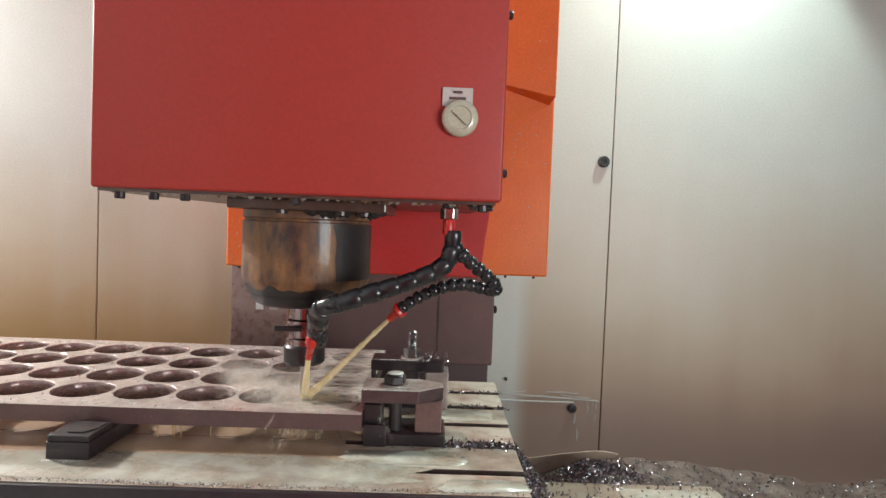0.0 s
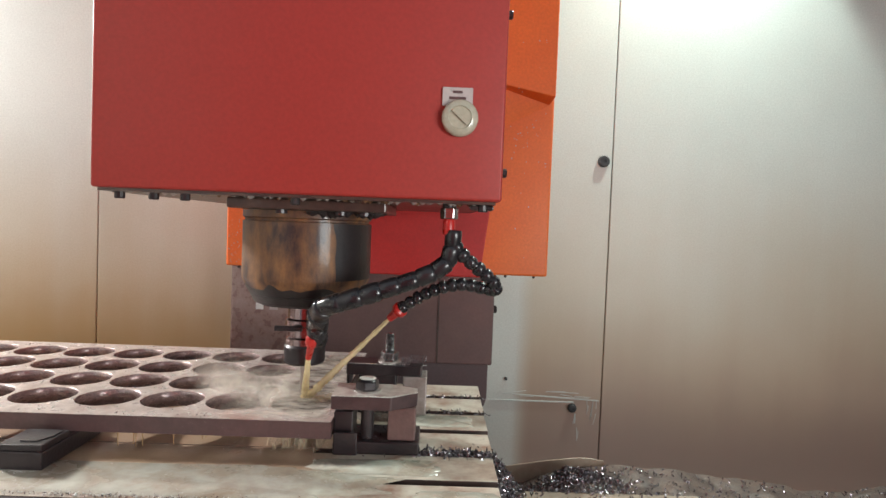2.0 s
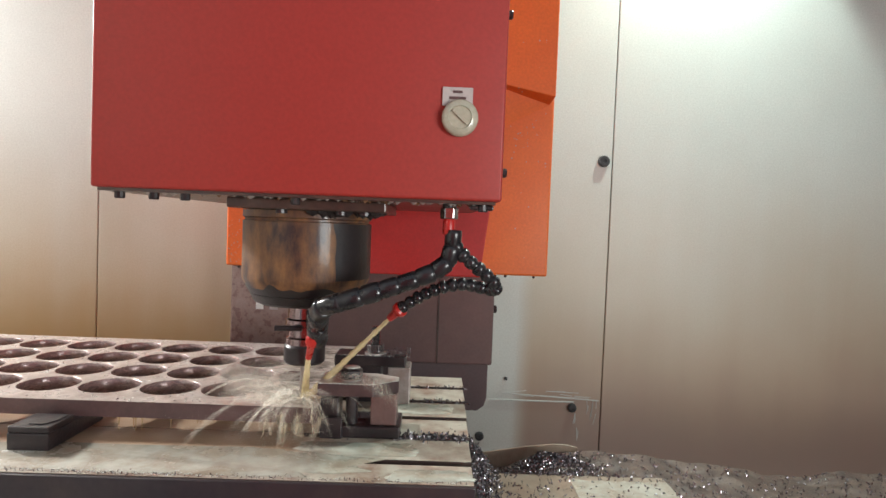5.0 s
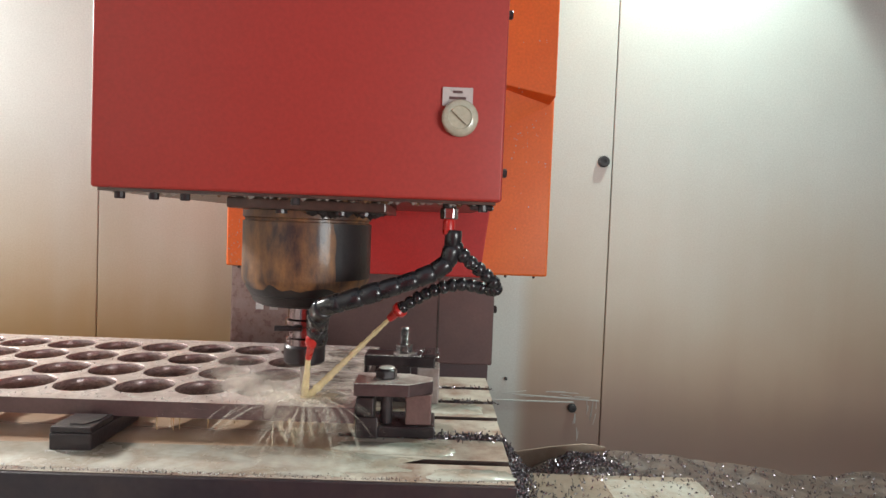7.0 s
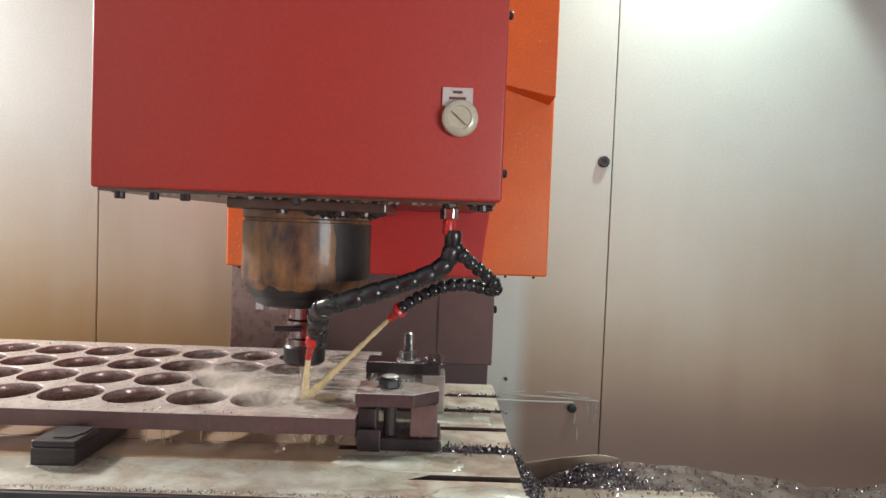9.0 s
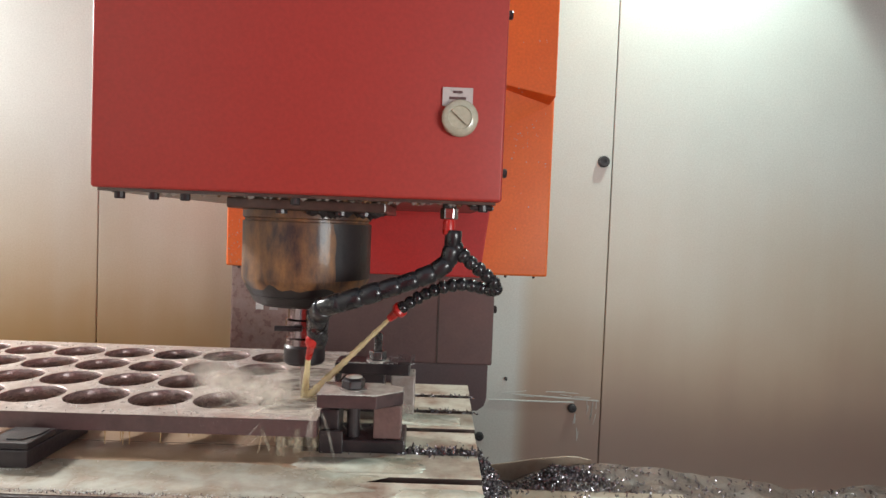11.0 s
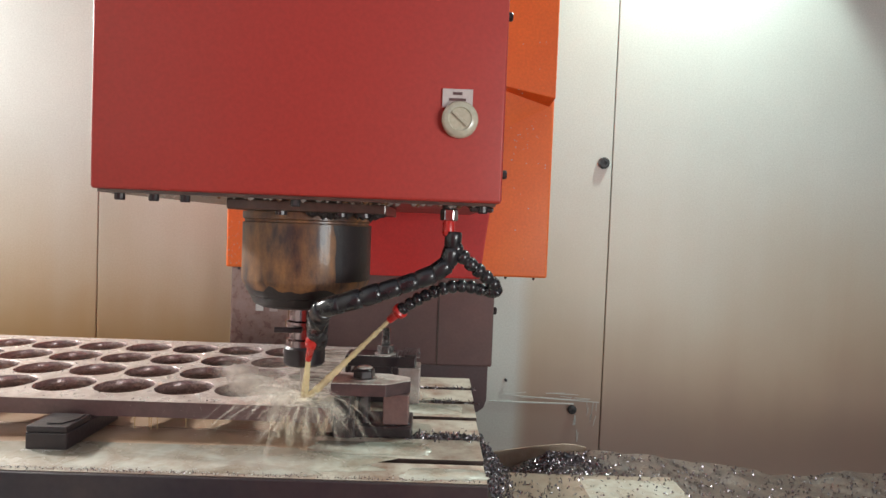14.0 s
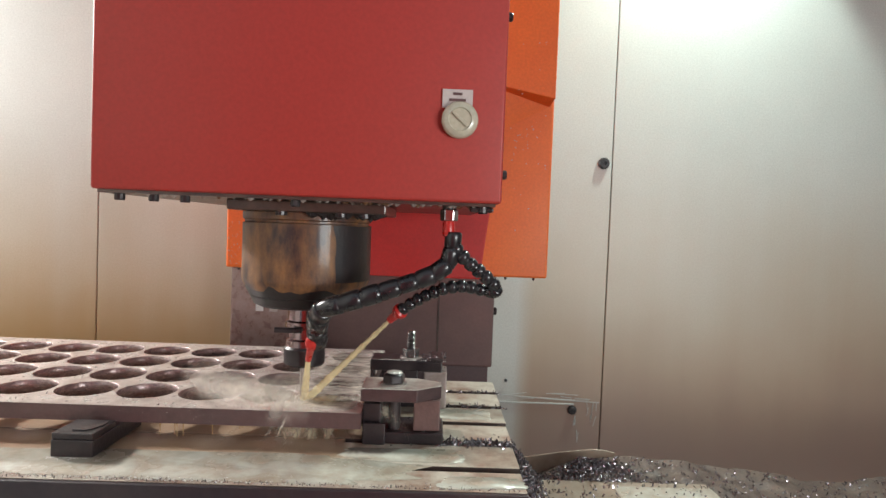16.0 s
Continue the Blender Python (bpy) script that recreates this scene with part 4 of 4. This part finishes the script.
        flakes(bm, spot, n, n, 0.42 if spot is front else 0.5 if spot in (on_plate, on_clamps) else 1.0)
        ride(tagged(part("steel_chips", bm, M_CHIP), lab, "metal chips", kind="stuff"))


def wall_fittings():
    def knob(x, z, r, depth=1.449):
        k = thing("wall_bolt", "black round bolt head on the stained wall", "bolt", "wall bolts")
        smooth(part("cap", lathe([(r, 0), (r, 0.006), (r * .8, 0.010), (r * .35, 0.0105), (r * .3, 0.008), (0, 0.008)], between((x, depth, z), (x, 0, z)), 24), M_RUBBER, k), 30)
    knob(0.3984, 1.3369, 0.0135)
    knob(0.1298, 0.6691, 0.0105)
    knob(0.3500, 0.745, 0.0105)
    knob(0.1879, 0.8111, 0.0035)
    lg = thing("wall_flap", "stained sheet-metal flap low on the wall", "access flap")
    part("top_lip", box(0.150, 0.354, 1.4462, 1.4496, 0.7570, 0.7605, 0.001), M_PANEL, lg)
    part("scuff_strip", box(0.205, 0.414, 1.4475, 1.4496, 0.7735, 0.7755), M_PANEL, lg).data.transform(Matrix.Translation((0.2, 0, 0.775)) @ Matrix.Rotation(0.05, 4, "Y") @ Matrix.Translation((-0.2, 0, -0.775)))


def splashes():
    """Dried drops on the orange cover and scratches on the low wall."""
    rnd = random.Random(21)
    bm = bmesh.new()
    for _ in range(46):
        x, z = rnd.uniform(0.150, 0.225), rnd.choice((rnd.gauss(1.36, 0.04), rnd.uniform(1.10, 1.55)))
        bmesh.ops.create_icosphere(bm, subdivisions=1, radius=rnd.uniform(.0006, .0016), matrix=Matrix.Translation((x, 1.2495 if z < 1.43 else 1.1895, z)))
    for _ in range(34):
        bmesh.ops.create_icosphere(bm, subdivisions=1, radius=rnd.uniform(.0005, .0011), matrix=Matrix.Translation((rnd.uniform(-0.415, -0.39), 1.2495, rnd.uniform(1.08, 1.17))))
    tagged(part("dried_drops", bm, M_LABEL), "pale dried coolant drops on the orange cover", "coolant drops", kind="stuff")
    bm = bmesh.new()
    for _ in range(13):
        x, z = rnd.uniform(0.355, 0.412), rnd.uniform(0.68, 0.77)
        b = box(-.0007, .0007, 1.4484, 1.4494, -rnd.uniform(.005, .025), rnd.uniform(.002, .01))
        b.transform(Matrix.Translation((x, 0, z)) @ Matrix.Rotation(rnd.gauss(0.1, .12), 4, "Y"))
        bm = join(bm, b)
    for _ in range(8):
        x, z = rnd.uniform(0.21, 0.40), rnd.gauss(0.775, .006)
        b = box(-rnd.uniform(.01, .04), rnd.uniform(.01, .04), 1.4484, 1.4494, -.0006, .0006)
        b.transform(Matrix.Translation((x, 0, z)) @ Matrix.Rotation(rnd.gauss(0.05, .06), 4, "Y"))
        bm = join(bm, b)
    tagged(part("wall_scratches", bm, M_PANEL), "pale scratches scraped into the stained wall", "scratches", kind="stuff")


def machine_bed():
    bed = thing("machine_bed", "dark cast-iron bed under the moving table", "machine bed")
    part("casting", prism([(-0.62, 0.298), (0.06, 0.298), (0.02, 0.55), (0.02, 0.740), (-0.58, 0.740), (-0.58, 0.55)], "y", 0.68, 1.20, 0.006), M_TABLE_SIDE, bed)
    for y in (0.72, 0.98):
        part("slide_rail", box(-0.70, 0.05, y, y + 0.06, 0.7405, 0.8145, 0.003), M_STEEL, bed)
    # invented panel and post that stand behind the added fill lamp
    w = thing("fill_panel", "unseen panel on a post, added behind the fill lamp", "light panel")
    f = part("frame", box(-0.40, 0.40, -0.02, 0.02, -0.34, 0.34, 0.004), M_PANEL, w)
    f.matrix_basis = Matrix.Translation((1.225, -0.778, 1.06)) @ pose(0, 0, 0, 0, 0, 41.9)
    part("post", box(1.21, 1.29, -0.92, -0.86, 0.2985, 1.10, 0.002), M_PANEL, w)


def lamps():
    w = thing("work_light", "hooded machine work light high by the back wall, switched on", "work light")
    part("housing", box(0.50, 0.812, 1.17, 1.42, 2.145, 2.17, 0.003), M_PANEL, w)
    part("hood_side", box(0.800, 0.812, 1.17, 1.449, 1.945, 2.144, 0.001), M_BLACKSTEEL, w)
    part("tube", lathe([(0.008, -0.07), (0.008, 0.07)], pose(0.66, 1.26, 2.1365, 0, 90, 0), 12), glow, w, "bright white tube")
    part("mount", box(0.60, 0.72, 1.30, 1.36, 2.171, 2.2515), M_PANEL, w)
    w = thing("work_light", "upright machine work light in the enclosure corner, switched on", "work light")
    part("housing", box(-1.82, -1.735, 1.30, 1.38, 1.68, 1.92, 0.004), M_PANEL, w)
    part("tube", lathe([(0.006, -0.10), (0.006, 0.10)], pose(-1.7275, 1.34, 1.80), 12), glow, w, "bright white tube")
    part("mount", box(-2.1015, -1.821, 1.32, 1.36, 1.76, 1.84), M_PANEL, w)


column()
head()
spindle()
coolant_gear()
mill_table()
drilled_plate()
supports()
coolant_pools()
clamps()
chip_tray()
wall_fittings()
splashes()
froth()
plate_wash()
plate_drips()
machine_bed()
lamps()
SPRAY, MIST, FALL, SHEET = spray_fan(), spray_mist(), falling_water(), splash_sheet()


def motions():
    # the table circles once in 8.26 s round the cutter, 32 mm out
    rows = []
    for i in range(65):
        a = 2 * math.pi * (i * 0.25) / 8.2613 + 0.0293
        rows.append((i * 0.25, pose(0.032 * math.cos(a), -0.032 * math.sin(a), 0)))
    for ob in TABLE_RIDERS:
        walk(ob, rows)
    rnd = random.Random(11)

    def glide(keys, t):
        for (t0, *a), (t1, *b) in zip(keys, keys[1:]):
            if t0 <= t <= t1:
                k = (t - t0) / (t1 - t0)
                return [u + (v - u) * k for u, v in zip(a, b)]
        return list(keys[-1][1:])
    # seconds, place of the fan's foot, its heading in degrees
    fan = [(0, -.158, .820, .910, 235), (1.5, -.157, .815, .908, 240), (3.0, -.160, .770, .916, 245), (3.6, -.163, .760, .940, 235), (4.0, -.165, .768, .945, 228), (5.0, -.16, .772, .943, 245),
           (6.5, -.155, .772, .942, 272), (7.1, -.155, .772, .936, 268), (7.8, -.156, .818, .912, 250), (9.0, -.150, .815, .908, 290), (10.6, -.158, .805, .910, 260),
           (11.5, -.162, .750, .928, 250), (12.0, -.163, .765, .944, 235), (12.5, -.163, .768, .948, 236), (13.0, -.158, .770, .946, 262), (13.5, -.155, .772, .945, 278), (14.5, -.153, .772, .944, 282),
           (15.1, -.156, .775, .938, 265), (15.6, -.157, .812, .914, 250), (16.0, -.158, .820, .910, 240)]
    fall = [(0, -.158, .765, .922), (1.5, -.150, .742, .921), (2.6, -.156, .706, .924), (3.3, -.159, .697, .938), (3.7, -.161, .705, .938), (4.4, -.165, .735, .936), (6.5, -.150, .742, .934), (7.2, -.152, .742, .930),
            (8.2, -.150, .765, .922), (9.0, -.135, .745, .921), (10.6, -.150, .715, .922), (11.4, -.158, .698, .938), (11.9, -.160, .705, .938), (12.8, -.160, .735, .936), (14.6, -.150, .742, .934), (15.4, -.150, .750, .928), (16, -.150, .765, .922)]
    sp, ms, fl, sh = [], [], [], []
    for i in range(107):
        t = i * 0.15 if i < 106 else 16.0
        x, y, z, h = glide(fan, t)
        sp.append((t, pose(x + rnd.gauss(0, .002), y + rnd.gauss(0, .002), z + rnd.gauss(0, .001), rnd.gauss(0, 4), rnd.gauss(0, 5), h + rnd.gauss(0, 9))))
        sink = 0.5 - 0.5 * math.cos(2 * math.pi * (t - 1.2) / 8.26)
        ms.append((t, pose(-.165 + rnd.gauss(0, .006), .790 + rnd.gauss(0, .006), .9405 - .010 * sink + rnd.uniform(0, .002), rnd.gauss(0, 2), rnd.gauss(0, 2), 5 + rnd.gauss(0, 10))))
        x, y, z = glide(fall, t)
        fl.append((t, pose(x + rnd.gauss(0, .0015), y + rnd.gauss(0, .001), z, 0, 0, rnd.gauss(0, 16))))
        sh.append((t, pose(-.140 + rnd.gauss(0, .001), .781 + rnd.gauss(0, .001), .9415, 0, 0, rnd.gauss(0, 6))))
    for ob, keys in ((SPRAY, sp), (MIST, ms), (FALL, fl), (SHEET, sh)):
        walk(ob, keys)


motions()
